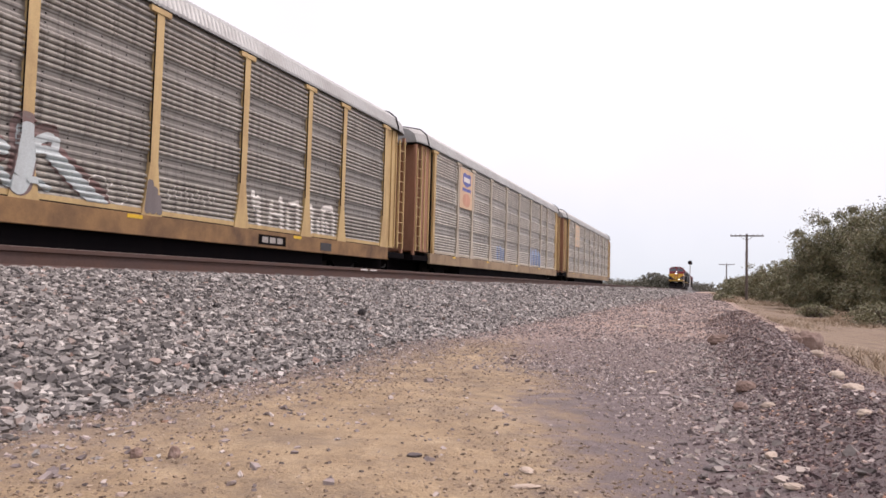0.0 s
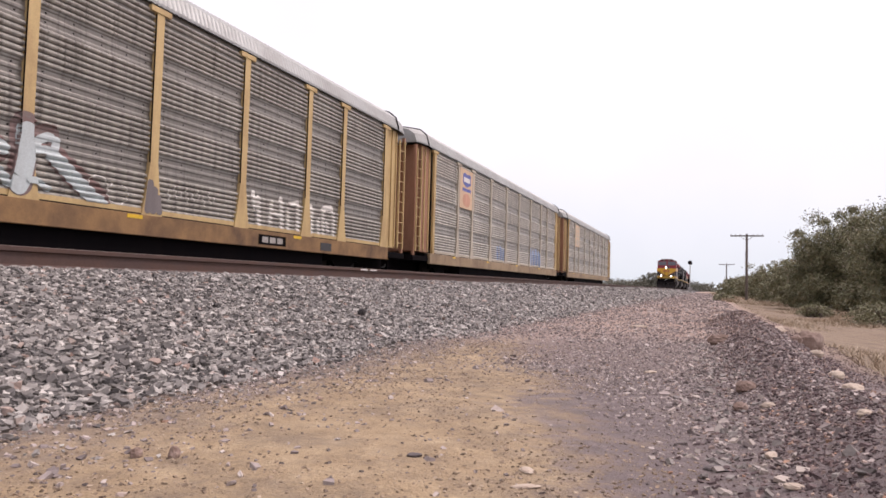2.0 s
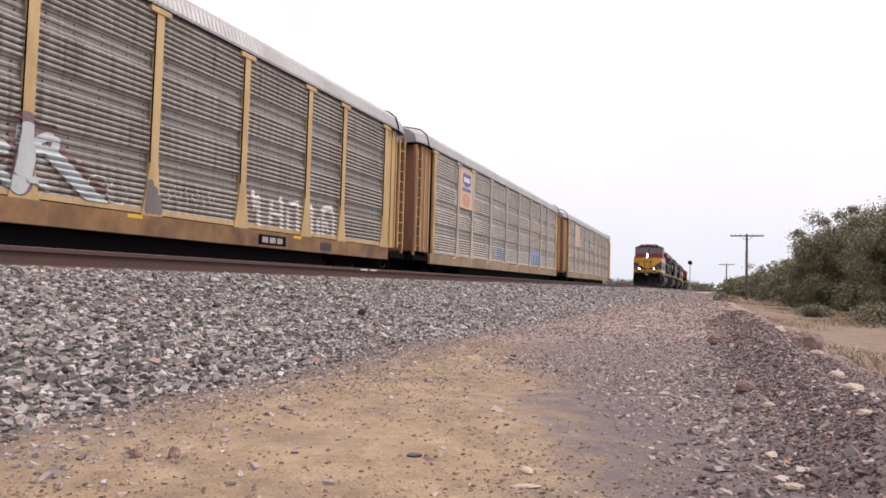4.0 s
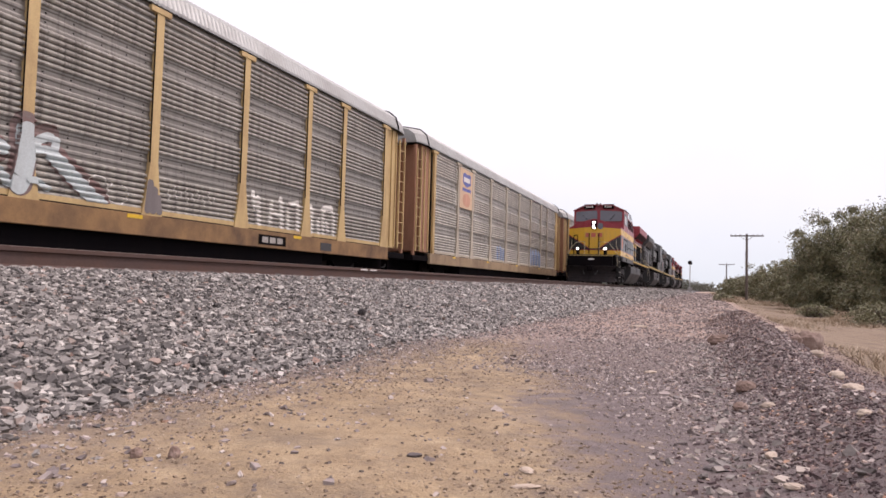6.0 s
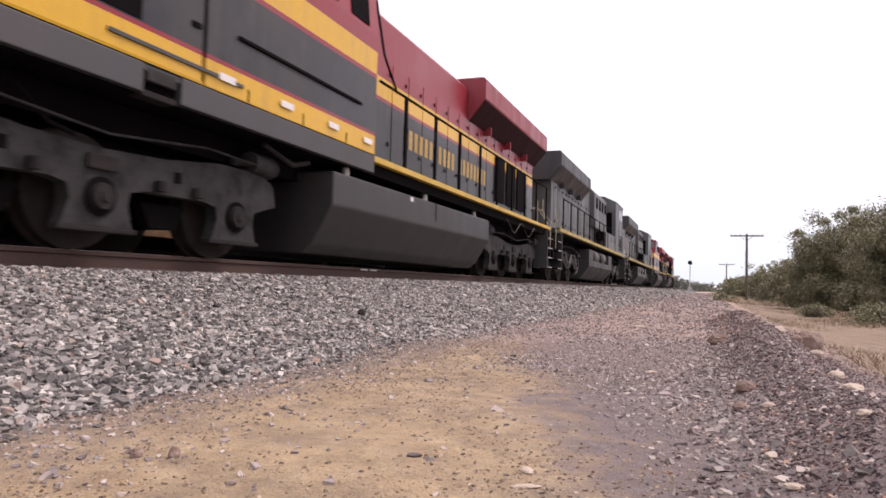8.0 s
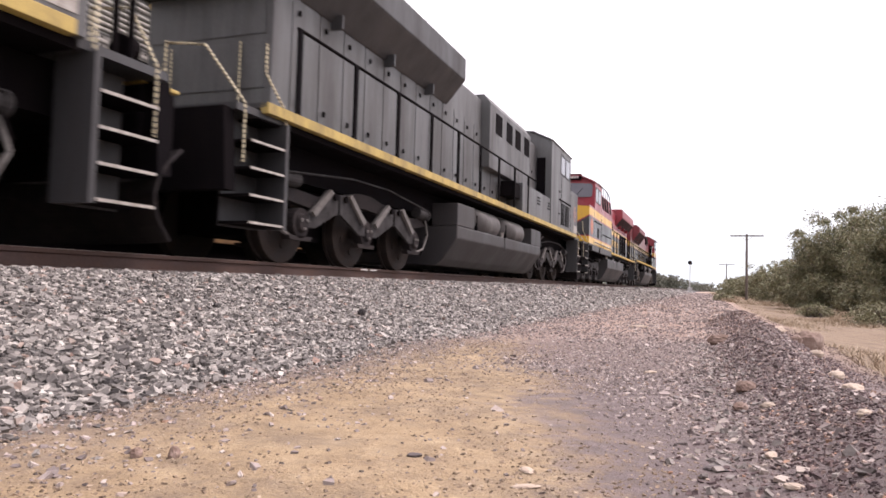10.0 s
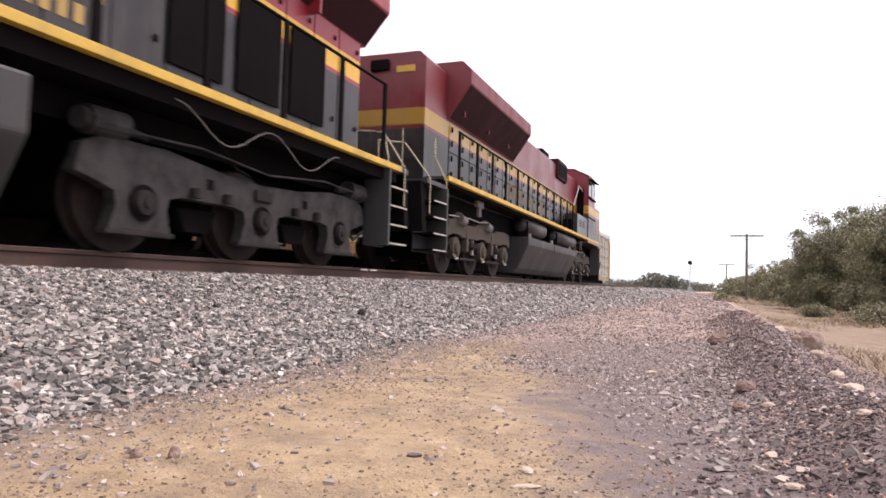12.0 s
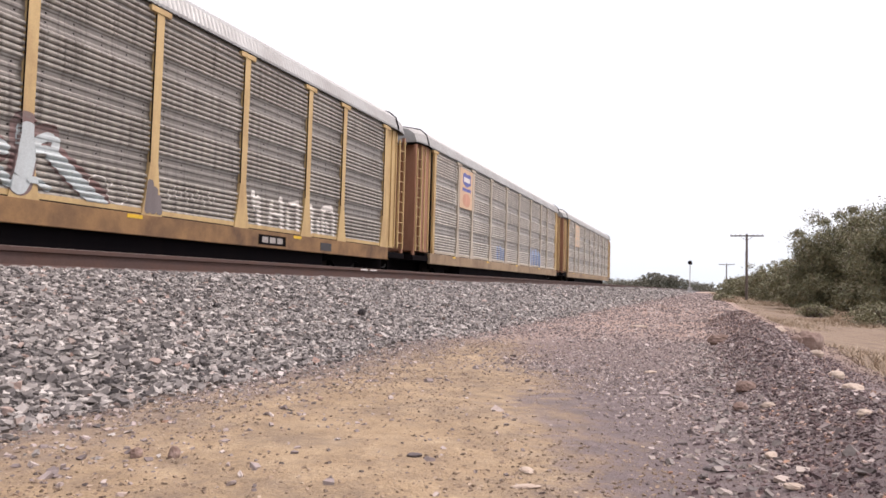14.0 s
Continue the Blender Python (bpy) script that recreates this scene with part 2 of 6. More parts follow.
def stone(name, stops, rough=0.85, dust=None):
    """Loose stones, each of its own shade."""
    k = Nodes(name)
    g = k.n.new("ShaderNodeNewGeometry")
    c = k.ramp(g.outputs["Random Per Island"], stops)
    fine = k.noise(60, 4, 0.7)
    c = k.mix(0.6, c, k.ramp(fine, [(0.25, (0.7,) * 3), (0.75, (1.2,) * 3)]), "MULTIPLY")
    if dust:
        c = k.mix(k.ramp(k.noise(0.7, 4), [(0.45, (0, 0, 0)), (0.7, (0.6,) * 3)]), c, dust)
    k.bump(fine, 0.4, 0.006)
    return k.done(c, rough)


M_BALLASTSTONE = stone("ballast_stone", [(0.0, (0.075, 0.068, 0.066)), (0.3, (0.175, 0.160, 0.150)), (0.7, (0.34, 0.315, 0.292)), (0.94, (0.52, 0.487, 0.45)), (1.0, (0.30, 0.2, 0.16))])
M_GRAVEL = stone("mixed_gravel", [(0.0, (0.13, 0.104, 0.10)), (0.45, (0.26, 0.215, 0.203)), (0.8, (0.40, 0.335, 0.31)), (0.95, (0.57, 0.50, 0.46)), (1.0, (0.3, 0.18, 0.12))])
M_CRUMB = stone("dirt_crumb", [(0.0, (0.14, 0.10, 0.075)), (0.6, (0.29, 0.21, 0.145)), (1.0, (0.48, 0.38, 0.28))])
M_BERMSTONE = stone("berm_stone", [(0.0, (0.055, 0.036, 0.038)), (0.5, (0.115, 0.077, 0.077)), (0.84, (0.20, 0.137, 0.13)), (0.965, (0.46, 0.35, 0.29)), (1.0, (0.42, 0.22, 0.13))])
M_SLAB = stone("pale_slab", [(0.0, (0.17, 0.15, 0.143)), (0.6, (0.29, 0.26, 0.24)), (1.0, (0.46, 0.39, 0.34))])
M_BROWNROCK = worn("brown_rock", (0.205, 0.135, 0.108), (0.42, 0.33, 0.28), 0.7, 0.9, 0, 9, (1, 1, 1), 0.6)
M_PALEROCK = worn("pale_rock", (0.50, 0.41, 0.33), (0.3, 0.22, 0.17), 0.6, 0.9, 0, 9, (1, 1, 1), 0.6)
M_GREYROCK = worn("grey_rock", (0.12, 0.10, 0.10), (0.07, 0.06, 0.06), 0.6, 0.9, 0, 9, (1, 1, 1), 0.6)
M_DARKROCK = worn("dark_rock", (0.025, 0.022, 0.022), (0.06, 0.05, 0.05), 0.6, 0.9, 0, 9, (1, 1, 1), 0.6)


def ground_material():
    k = Nodes("dry_ground")
    x, y, z = k.xyz()
    warp = k.noise(1.1, 5, 0.65)
    big = k.noise(0.35, 4)
    dirt = k.ramp(k.noise(6, 6, 0.7), [(0.25, (0.24, 0.168, 0.100)), (0.5, (0.38, 0.277, 0.168)), (0.8, (0.51, 0.395, 0.255))])
    grey = k.ramp(k.noise(14, 6, 0.75), [(0.25, (0.095, 0.074, 0.073)), (0.55, (0.175, 0.14, 0.136)), (0.85, (0.31, 0.255, 0.24))])
    brown = k.ramp(k.noise(9, 6, 0.7), [(0.25, (0.21, 0.148, 0.125)), (0.6, (0.38, 0.275, 0.225)), (0.85, (0.54, 0.42, 0.34))])
    straw = k.ramp(k.noise(3, 7, 0.75), [(0.25, (0.12, 0.086, 0.062)), (0.5, (0.235, 0.17, 0.118)), (0.85, (0.36, 0.285, 0.2))])
    specks = k.ramp(k.noise(85, 4, 0.8), [(0.30, (0.55,) * 3), (0.5, (1.0,) * 3), (0.75, (1.22,) * 3)])
    dirt = k.mix(0.8, dirt, specks, "MULTIPLY")
    dirt = k.mix(k.ramp(k.noise(3.3, 6, 0.75), [(0.42, (0, 0, 0)), (0.64, (0.72,) * 3)]), dirt, (0.185, 0.142, 0.105))
    # tan dirt near the ballast foot, grey fines towards the berm
    edge = k.math("ADD", k.math("MULTIPLY_ADD", y, 0.3, x), k.math("MULTIPLY", k.math("SUBTRACT", warp, 0.5), 1.3))
    edge = k.math("ADD", edge, k.math("MULTIPLY", k.math("SUBTRACT", k.noise(7, 6, 0.75), 0.5), 1.5))
    f = k.ramp(k.math("MULTIPLY_ADD", edge, 0.5, 0.4), [(0.46, (0, 0, 0)), (0.68, (1, 1, 1))])
    c = k.mix(f, dirt, grey)
    # dark fines washed out along the ballast foot
    foot = k.math("ADD", k.math("MULTIPLY", x, -1.0), k.math("MULTIPLY", k.math("SUBTRACT", k.noise(4, 6, 0.75), 0.5), 1.5))
    c = k.mix(k.ramp(k.math("MULTIPLY", foot, 0.25), [(0.43, (0, 0, 0)), (0.56, (0.85,) * 3)]), c, k.mix(0.35, grey, (0.16, 0.13, 0.105)))
    far = k.ramp(k.math("MULTIPLY", k.math("ADD", y, k.math("MULTIPLY", big, 6)), 0.05), [(0.40, (0, 0, 0)), (0.62, (1, 1, 1))])
    c = k.mix(far, c, brown)
    pale = k.ramp(k.noise(2.6, 6, 0.7), [(0.58, (0, 0, 0)), (0.78, (0.5,) * 3)])
    c = k.mix(pale, c, (0.46, 0.37, 0.28))
    verge = k.ramp(k.math("MULTIPLY", k.math("MULTIPLY_ADD", warp, 0.8, x), 0.25), [(0.34, (0, 0, 0)), (0.45, (1, 1, 1))])
    c = k.mix(verge, c, straw)
    k.bump(k.math("ADD", k.noise(20, 6, 0.75), k.noise(90, 3, 0.7)), 0.7, 0.02)
    return k.done(c, 0.95)


M_GROUND = ground_material()


def ballast_material():
    k = Nodes("ballast_bed")
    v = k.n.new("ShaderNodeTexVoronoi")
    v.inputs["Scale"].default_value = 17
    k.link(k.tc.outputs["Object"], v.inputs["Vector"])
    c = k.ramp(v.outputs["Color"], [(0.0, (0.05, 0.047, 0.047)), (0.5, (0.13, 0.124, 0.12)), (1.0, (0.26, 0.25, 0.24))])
    # cell edges darkened: shade in the gaps between stones, painted in
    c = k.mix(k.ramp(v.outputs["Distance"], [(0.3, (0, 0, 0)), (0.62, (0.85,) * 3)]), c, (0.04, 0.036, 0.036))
    k.bump(v.outputs["Distance"], 1.0, -0.05)
    return k.done(c, 0.9)


M_BALLAST = ballast_material()


def leaf_material(name, stops):
    k = Nodes(name)
    g = k.n.new("ShaderNodeNewGeometry")
    c = k.ramp(g.outputs["Random Per Island"], stops)
    k.b.inputs["Subsurface Weight"].default_value = 0.0
    return k.done(c, 0.6)


M_LEAF = leaf_material("mesquite_leaf", [(0.0, (0.11, 0.10, 0.062)), (0.5, (0.18, 0.185, 0.10)), (0.85, (0.26, 0.25, 0.14)), (1.0, (0.29, 0.225, 0.15))])
M_BARK = worn("grey_bark", (0.13, 0.10, 0.09), (0.06, 0.045, 0.04), 0.6, 0.9, 0, 8, (1, 1, 0.3))
M_GRASS = leaf_material("dry_grass", [(0.0, (0.24, 0.175, 0.12)), (0.6, (0.37, 0.285, 0.195)), (1.0, (0.47, 0.38, 0.27))])
M_FARLEAF = leaf_material("far_leaf", [(0.0, (0.09, 0.095, 0.075)), (0.6, (0.15, 0.155, 0.115)), (1.0, (0.21, 0.205, 0.15))])


# ---- mesh helpers ----
def part(name, bm, material, parent=None, label="", smooth=False):
    """Links a bmesh as one mesh object, under its thing."""
    me = bpy.data.meshes.new(name)
    bmesh.ops.recalc_face_normals(bm, faces=bm.faces)
    bm.to_mesh(me)
    bm.free()
    me.materials.append(material)
    if smooth:
        me.shade_smooth()
    ob = new(name, me)
    if parent is not None:
        ob.parent = parent
    if label:
        ob["label"] = label
    return ob


def empty(name, m=None):
    ob = new(name)
    ob.empty_display_size = 0.3
    if m is not None:
        ob.matrix_basis = m
    return ob


def box_in(bm, lo, hi, bevel=0.0, m=None):
    r = bmesh.ops.create_cube(bm, size=1)
    for v in r["verts"]:
        v.co = Vector([l + (h - l) * (c + 0.5) for c, l, h in zip(v.co, lo, hi)])
        if m is not None:
            v.co = m @ v.co
    if bevel:
        es = list({e for v in r["verts"] for e in v.link_edges})
        bmesh.ops.bevel(bm, geom=es, offset=bevel, segments=2, affect="EDGES", profile=0.6)
    return bm


def boxes(*specs, bevel=0.0):
    bm = bmesh.new()
    for lo, hi in specs:
        box_in(bm, lo, hi, bevel)
    return bm


def cyl_in(bm, a, b, r, seg=14, r2=None):
    a, b = Vector(a), Vector(b)
    m = Matrix.Translation((a + b) / 2) @ (b - a).to_track_quat("Z", "Y").to_matrix().to_4x4()
    bmesh.ops.create_cone(bm, cap_ends=True, segments=seg, radius1=r, radius2=r if r2 is None else r2, depth=(b - a).length, matrix=m)
    return bm


def rod(points, r=0.02, seg=8):
    bm = bmesh.new()
    for a, b in zip(points, points[1:]):
        cyl_in(bm, a, b, r, seg)
    return bm


def prism(profile, axis, lo, hi, bevel=0.0, bm=None):
    """A polygon of two coordinates pushed along the third axis."""
    bm = bm or bmesh.new()
    def at(p, d):
        q = list(p)
        q.insert(axis, d)
        return q
    a, b = [bm.verts.new(at(p, lo)) for p in profile], [bm.verts.new(at(p, hi)) for p in profile]
    n = len(profile)
    fs = [bm.faces.new(a), bm.faces.new(b[::-1])]
    fs += [bm.faces.new((a[i], b[i], b[(i + 1) % n], a[(i + 1) % n])) for i in range(n)]
    if bevel:
        es = list({e for f in fs for e in f.edges})
        bmesh.ops.bevel(bm, geom=es, offset=bevel, segments=2, affect="EDGES", profile=0.6)
    return bm


def mirrored(points):
    return points + [(-x, z) for x, z in reversed(points) if abs(x) > 1e-6]


def mesh_of(name, verts, faces, material, smooth=False):
    me = bpy.data.meshes.new(name)
    v, f = np.asarray(verts, dtype=np.float32), np.asarray(faces, dtype=np.int32)
    me.vertices.add(len(v))
    me.vertices.foreach_set("co", v.ravel())
    k = f.shape[1]
    me.loops.add(f.size)
    me.loops.foreach_set("vertex_index", f.ravel())
    me.polygons.add(len(f))
    me.polygons.foreach_set("loop_start", np.arange(0, f.size, k, dtype=np.int32))
    me.update(calc_edges=True)
    me.materials.append(material)
    if smooth:
        me.shade_smooth()
    else:
        me.shade_flat()
    return new(name, me)


BLOCK_V = np.array([(x, y, z) for x in (-1, 1) for y in (-1, 1) for z in (-1, 1)], dtype=float)
BLOCK_F = np.array([(0, 1, 3), (0, 3, 2), (4, 6, 7), (4, 7, 5), (0, 4, 5), (0, 5, 1), (2, 3, 7), (2, 7, 6), (0, 2, 6), (0, 6, 4), (1, 5, 7), (1, 7, 3)])


def scatter(name, places, radii, material, flat=0.62, seed=1):
    """Many crushed, sharp-edged stones in one mesh."""
    rng = np.random.default_rng(seed)
    n = len(places)
    v = BLOCK_V[None] * rng.uniform(0.42, 1.1, (n, 8, 3))
    v *= rng.uniform(0.55, 1.3, (n, 1, 3)) * np.array([1, 1, flat])
    a, b, c = rng.uniform(0, 2 * np.pi, n), rng.normal(0, 0.36, n), rng.normal(0, 0.36, n)
    x, y, z = v[..., 0], v[..., 1], v[..., 2]
    co, si = np.cos(b)[:, None], np.sin(b)[:, None]
    y, z = y * co - z * si, y * si + z * co
    co, si = np.cos(c)[:, None], np.sin(c)[:, None]
    x, z = x * co - z * si, x * si + z * co
    co, si = np.cos(a)[:, None], np.sin(a)[:, None]
    x, y = x * co - y * si, x * si + y * co
    v = np.stack([x, y, z], -1) * radii[:, None, None] + places[:, None, :]
    f = BLOCK_F[None] + (np.arange(n) * 8)[:, None, None]
    return mesh_of(name, v.reshape(-1, 3), f.reshape(-1, 3), material)


# ---- the ground and the tracks ----
NEAR, FAR = -6.15, -11.5


def toe(y):
    return -2.24 - 0.09 * np.clip(y - 1.8, 0, 2.8) + 0.05 * np.sin(1.9 * y) + 0.03 * np.sin(4.7 * y)


def waves(x, y):
    return (0.016 * np.sin(1.7 * x + 0.9 * np.sin(0.8 * y)) * np.cos(1.3 * y + 0.6 * x) + 0.008 * np.sin(5.1 * x + 2.0 * y) * np.cos(4.3 * y - 1.2 * x))


def berm(x, y):
    crest = 0.52 + 0.06 * np.sin(0.9 * y) + 0.05 * np.sin(2.3 * y + 1)
    h = 0.20 + 0.045 * np.sin(1.15 * y + 0.5) + 0.03 * np.sin(2.9 * y)
    fade = np.clip((y + 2) / 3, 0, 1) * np.clip((21 - y) / 9, 0, 1)
    return h * np.exp(-(((x - crest) / 0.29) ** 2)) * fade


def ground_z(x, y):
    near = np.clip(1 - np.abs(y) / 120, 0, 1)
    verge = -0.16 * np.clip((x - 0.9) / 1.6, 0, 1)
    return -0.76 + waves(x, y) * near + berm(x, y) + verge - 0.25 * np.clip((-x - 15) / 10, 0, 1)


def bed_z(x, y):
    """Top of the ballast."""
    t = toe(y)
    s = np.clip((t - x) / (t + 4.62), 0, 1)
    far = np.clip((-13.7 - x) / 1.6, 0, 1)
    return -0.79 + 0.585 * s - 0.6 * far


def sheet(name, xs, ys, zf, material):
    X, Y = np.meshgrid(xs, ys)
    Z = zf(X, Y)
    v = np.stack([X, Y, Z], -1).reshape(-1, 3)
    nx, ny = len(xs), len(ys)
    i = (np.arange(ny - 1)[:, None] * nx + np.arange(nx - 1)[None]).ravel()
    return mesh_of(name, v, np.stack([i, i + 1, i + nx + 1, i + nx], -1), material, True)


xs = np.unique(np.concatenate([-np.geomspace(16, 2500, 24), np.linspace(-16, -3.5, 26), np.linspace(-3.5, 2.5, 150), np.linspace(2.6, 12, 30), np.geomspace(12.5, 2500, 26)]))
ys = np.unique(np.concatenate([np.linspace(-60, -2, 16), np.linspace(-1.9, 12, 230), np.linspace(12.2, 40, 90), np.geomspace(41, 4500, 60)]))
tagged(sheet("ground", xs, ys, ground_z, M_GROUND), "dry tan dirt and grey gravel fines beside the track", "ground", kind="structure")
bx = np.unique(np.concatenate([np.linspace(-15.4, -13.5, 6), np.linspace(-13.5, -4.7, 8), np.linspace(-4.7, -2.1, 32)]))
by = np.unique(np.concatenate([np.linspace(-30, 20, 60), np.geomspace(20.5, 900, 30)]))
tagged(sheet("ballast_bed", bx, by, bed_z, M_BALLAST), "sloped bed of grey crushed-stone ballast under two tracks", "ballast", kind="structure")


def stones_on_ballast():
    rng = np.random.default_rng(5)
    rows, rad = [], []
    for y0, y1, per, r in ((0.6, 5.5, 3100, 0.0158), (5.5, 10, 2000, 0.0185), (10, 16, 1150, 0.0225), (16, 24, 560, 0.029), (24, 48, 170, 0.04), (48, 140, 30, 0.07)):
        n = int((y1 - y0) * 3.8 * per)
        y = rng.uniform(y0, y1, n)
        x = rng.uniform(-5.22, -1.42, n)
        # thinning beyond the toe
        over = x - toe(y)
        keep = (over < 0) | (rng.uniform(0, 1, n) < 0.5 * np.exp(-np.clip(over, 0, 9) * 8))
        x, y = x[keep], y[keep]
        z = np.maximum(bed_z(x, y), ground_z(x, y)) + rng.uniform(-0.018, 0.022, len(x))
        rows.append(np.stack([x, y, z], -1))
        rad.append(np.clip(r * rng.lognormal(0, 0.34, len(x)), r * 0.45, r * 1.8) * np.where(over[keep] > 0.05, 0.6, 1.0))
    return np.concatenate(rows), np.concatenate(rad)


p, r = stones_on_ballast()
tagged(scatter("ballast_stones", p, np.clip(r, 0.007, 0.11), M_BALLASTSTONE, 0.52, 7), "loose angular grey ballast stones on the track shoulder", "ballast", kind="stuff")


def gravel(name, x0, x1, y0, y1, per, r, material, seed, weight=None, label=""):
    rng = np.random.default_rng(seed)
    n = int((x1 - x0) * (y1 - y0) * per)
    x, y = rng.uniform(x0, x1, n), rng.uniform(y0, y1, n)
    if weight is not None:
        keep = rng.uniform(0, 1, n) < weight(x, y)
        x, y = x[keep], y[keep]
    rr = np.clip(r * rng.lognormal(0, 0.5, len(x)), r * 0.4, r * 2.1)
    tagged(scatter(name, np.stack([x, y, ground_z(x, y) + rr * 0.12], -1), rr, material, 0.55, seed), label, "gravel", kind="stuff")


def grey_side(x, y):
    e = x + 0.3 * y - 0.25 + 0.35 * np.sin(1.9 * y + x) + 0.25 * np.sin(3.1 * x - 1.3 * y)
    return np.clip((e - 0.05) * 1.6, 0.02, 1)


gravel("gravel_fines", -3.2, 0.6, 0.9, 7.5, 2300, 0.0048, M_GRAVEL, 21, grey_side, "grey gravel fines strewn over the dirt")
gravel("gravel_coarse", -3.4, 0.8, 1.2, 16, 120, 0.010, M_GRAVEL, 22, grey_side, "coarse grey gravel strewn over the dirt")
gravel("toe_gravel", -3.6, 0.0, 0.9, 12, 1100, 0.0068, M_GRAVEL, 27, lambda x, y: np.exp(-np.abs(x - toe(y)) * 2.6), "small grey stones strewn along the ballast foot")
gravel("gravel_middle", -4.3, 0.5, 7.0, 16, 210, 0.0095, M_GRAVEL, 28, None, "grey gravel along the track foot")
gravel("gravel_distant", -4.6, 0.9, 45, 140, 16, 0.04, M_GRAVEL, 29, None, "grey gravel along the track foot")
gravel("gravel_far", -4.6, 0.9, 16, 45, 75, 0.018, M_GRAVEL, 23, None, "grey gravel along the track foot")
gravel("dirt_crumbs", -2.9, 0.0, 0.9, 6.5, 2600, 0.0033, M_CRUMB, 24, lambda x, y: (1 - 0.8 * grey_side(x, y)) * np.clip(0.45 + 0.5 * np.sin(3.1 * x + np.sin(2.2 * y)) * np.sin(2.7 * y + x), 0.06, 1), "brown crumbs of soil on the tan dirt")
gravel("berm_gravel", 0.0, 1.35, 0.8, 13, 4200, 0.0042, M_BERMSTONE, 25, lambda x, y: np.clip(berm(x, y) * 11 + 0.12, 0, 1), "dark brown gravel heaped in a low berm")
gravel("berm_stones", -0.15, 1.3, 1.0, 21, 800, 0.0058, M_BERMSTONE, 26, lambda x, y: np.clip(berm(x, y) * 8 + 0.25, 0, 1), "mixed stones on the low berm")


gravel("foot_slabs", -0.45, 0.45, 1.8, 7.5, 420, 0.0098, M_SLAB, 30, lambda x, y: np.exp(-((x - 0.10 + 0.03 * (y - 3)) / 0.15) ** 2), "flat pale grey stones along the foot of the berm")


def rock(name, x, y, size, material, label, seed, group=""):
    rng = random.Random(seed)
    bm = bmesh.new()
    bmesh.ops.create_icosphere(bm, subdivisions=3, radius=1)
    off = Vector((rng.uniform(0, 90), rng.uniform(0, 90), 0))
    for v in bm.verts:
        k = 1 + 0.26 * noise.noise(v.co * 1.3 + off) + 0.17 * noise.noise(v.co * 2.9 + off)
        v.co = Vector([c * s for c, s in zip(v.co * k, size)])
    ob = part(name, bm, material)
    ob.matrix_basis = pose(x, y, float(ground_z(np.array(x), np.array(y))) + size[2] * 0.45, 0, 0, rng.uniform(0, 360))
    return tagged(ob, label, "rock", group)


ROCKS = ((0.86, 7.0, (0.105, 0.10, 0.13), M_BROWNROCK, "rounded brown boulder behind the gravel berm"),
         (0.72, 8.3, (0.11, 0.06, 0.04), M_PALEROCK, "flat pale rock on the gravel berm"),
         (-1.64, 1.72, (0.019, 0.019, 0.021), M_BROWNROCK, "small brown clod on tan dirt"),
         (-1.53, 1.76, (0.018, 0.017, 0.024), M_BROWNROCK, "small pointed brown clod on tan dirt"),
         (-0.50, 2.09, (0.034, 0.02, 0.008), M_PALEROCK, "flat pale stone half buried in dirt"),
         (-0.46, 1.92, (0.04, 0.014, 0.007), M_PALEROCK, "thin pale stone half buried in dirt"),
         (-0.85, 2.05, (0.024, 0.016, 0.008), M_GREYROCK, "flat grey stone lying on dirt"),
         (0.26, 3.4, (0.03, 0.022, 0.014), M_PALEROCK, "pale stone on the gravel berm"),
         (0.60, 3.5, (0.055, 0.04, 0.022), M_PALEROCK, "pale orange stone on the gravel berm"),
         (0.48, 2.6, (0.028, 0.02, 0.012), M_PALEROCK, "pale stone on the gravel berm"),
         (0.19, 3.9, (0.05, 0.045, 0.035), M_BROWNROCK, "brown stone at the foot of the berm"),
         (0.15, 3.45, (0.042, 0.03, 0.026), M_BROWNROCK, "brown stone at the foot of the berm"),
         (0.20, 2.5, (0.034, 0.02, 0.012), M_PALEROCK, "pale stone at the foot of the berm"),
         (0.22, 2.04, (0.026, 0.018, 0.01), M_PALEROCK, "pale stone at the foot of the berm"),
         (-0.9, 10.5, (0.13, 0.06, 0.02), M_PALEROCK, "flat pale slab lying on gravel"),
         (-0.35, 5.0, (0.05, 0.03, 0.012), M_PALEROCK, "flat pale stone lying on gravel"),
         (0.11, 7.0, (0.10, 0.07, 0.06), M_BROWNROCK, "brown stone at the foot of the berm"),
         (0.04, 2.34, (0.05, 0.03, 0.008), M_GREYROCK, "flat grey stone at the foot of the berm"),
         (0.66, 4.3, (0.05, 0.035, 0.03), M_PALEROCK, "pale stone on the gravel berm"),
         (0.68, 5.2, (0.045, 0.035, 0.03), M_PALEROCK, "pale stone on the gravel berm"),
         (0.66, 6.1, (0.05, 0.04, 0.04), M_BROWNROCK, "brown stone on the gravel berm"),
         (1.35, 10.5, (0.07, 0.06, 0.05), M_BROWNROCK, "brown stone in dry grass"))
for i, (x, y, size, material, label) in enumerate(ROCKS):
    rock("boulder" if i == 0 else "rock", x, y, size, material, label, 40 + i, "rocks beside the track")
dark = rock("rock", -2.98, 5.82, (0.045, 0.035, 0.03), M_DARKROCK, "black stone lying on grey ballast", 77, "rocks beside the track")
dark.location.z = -0.50


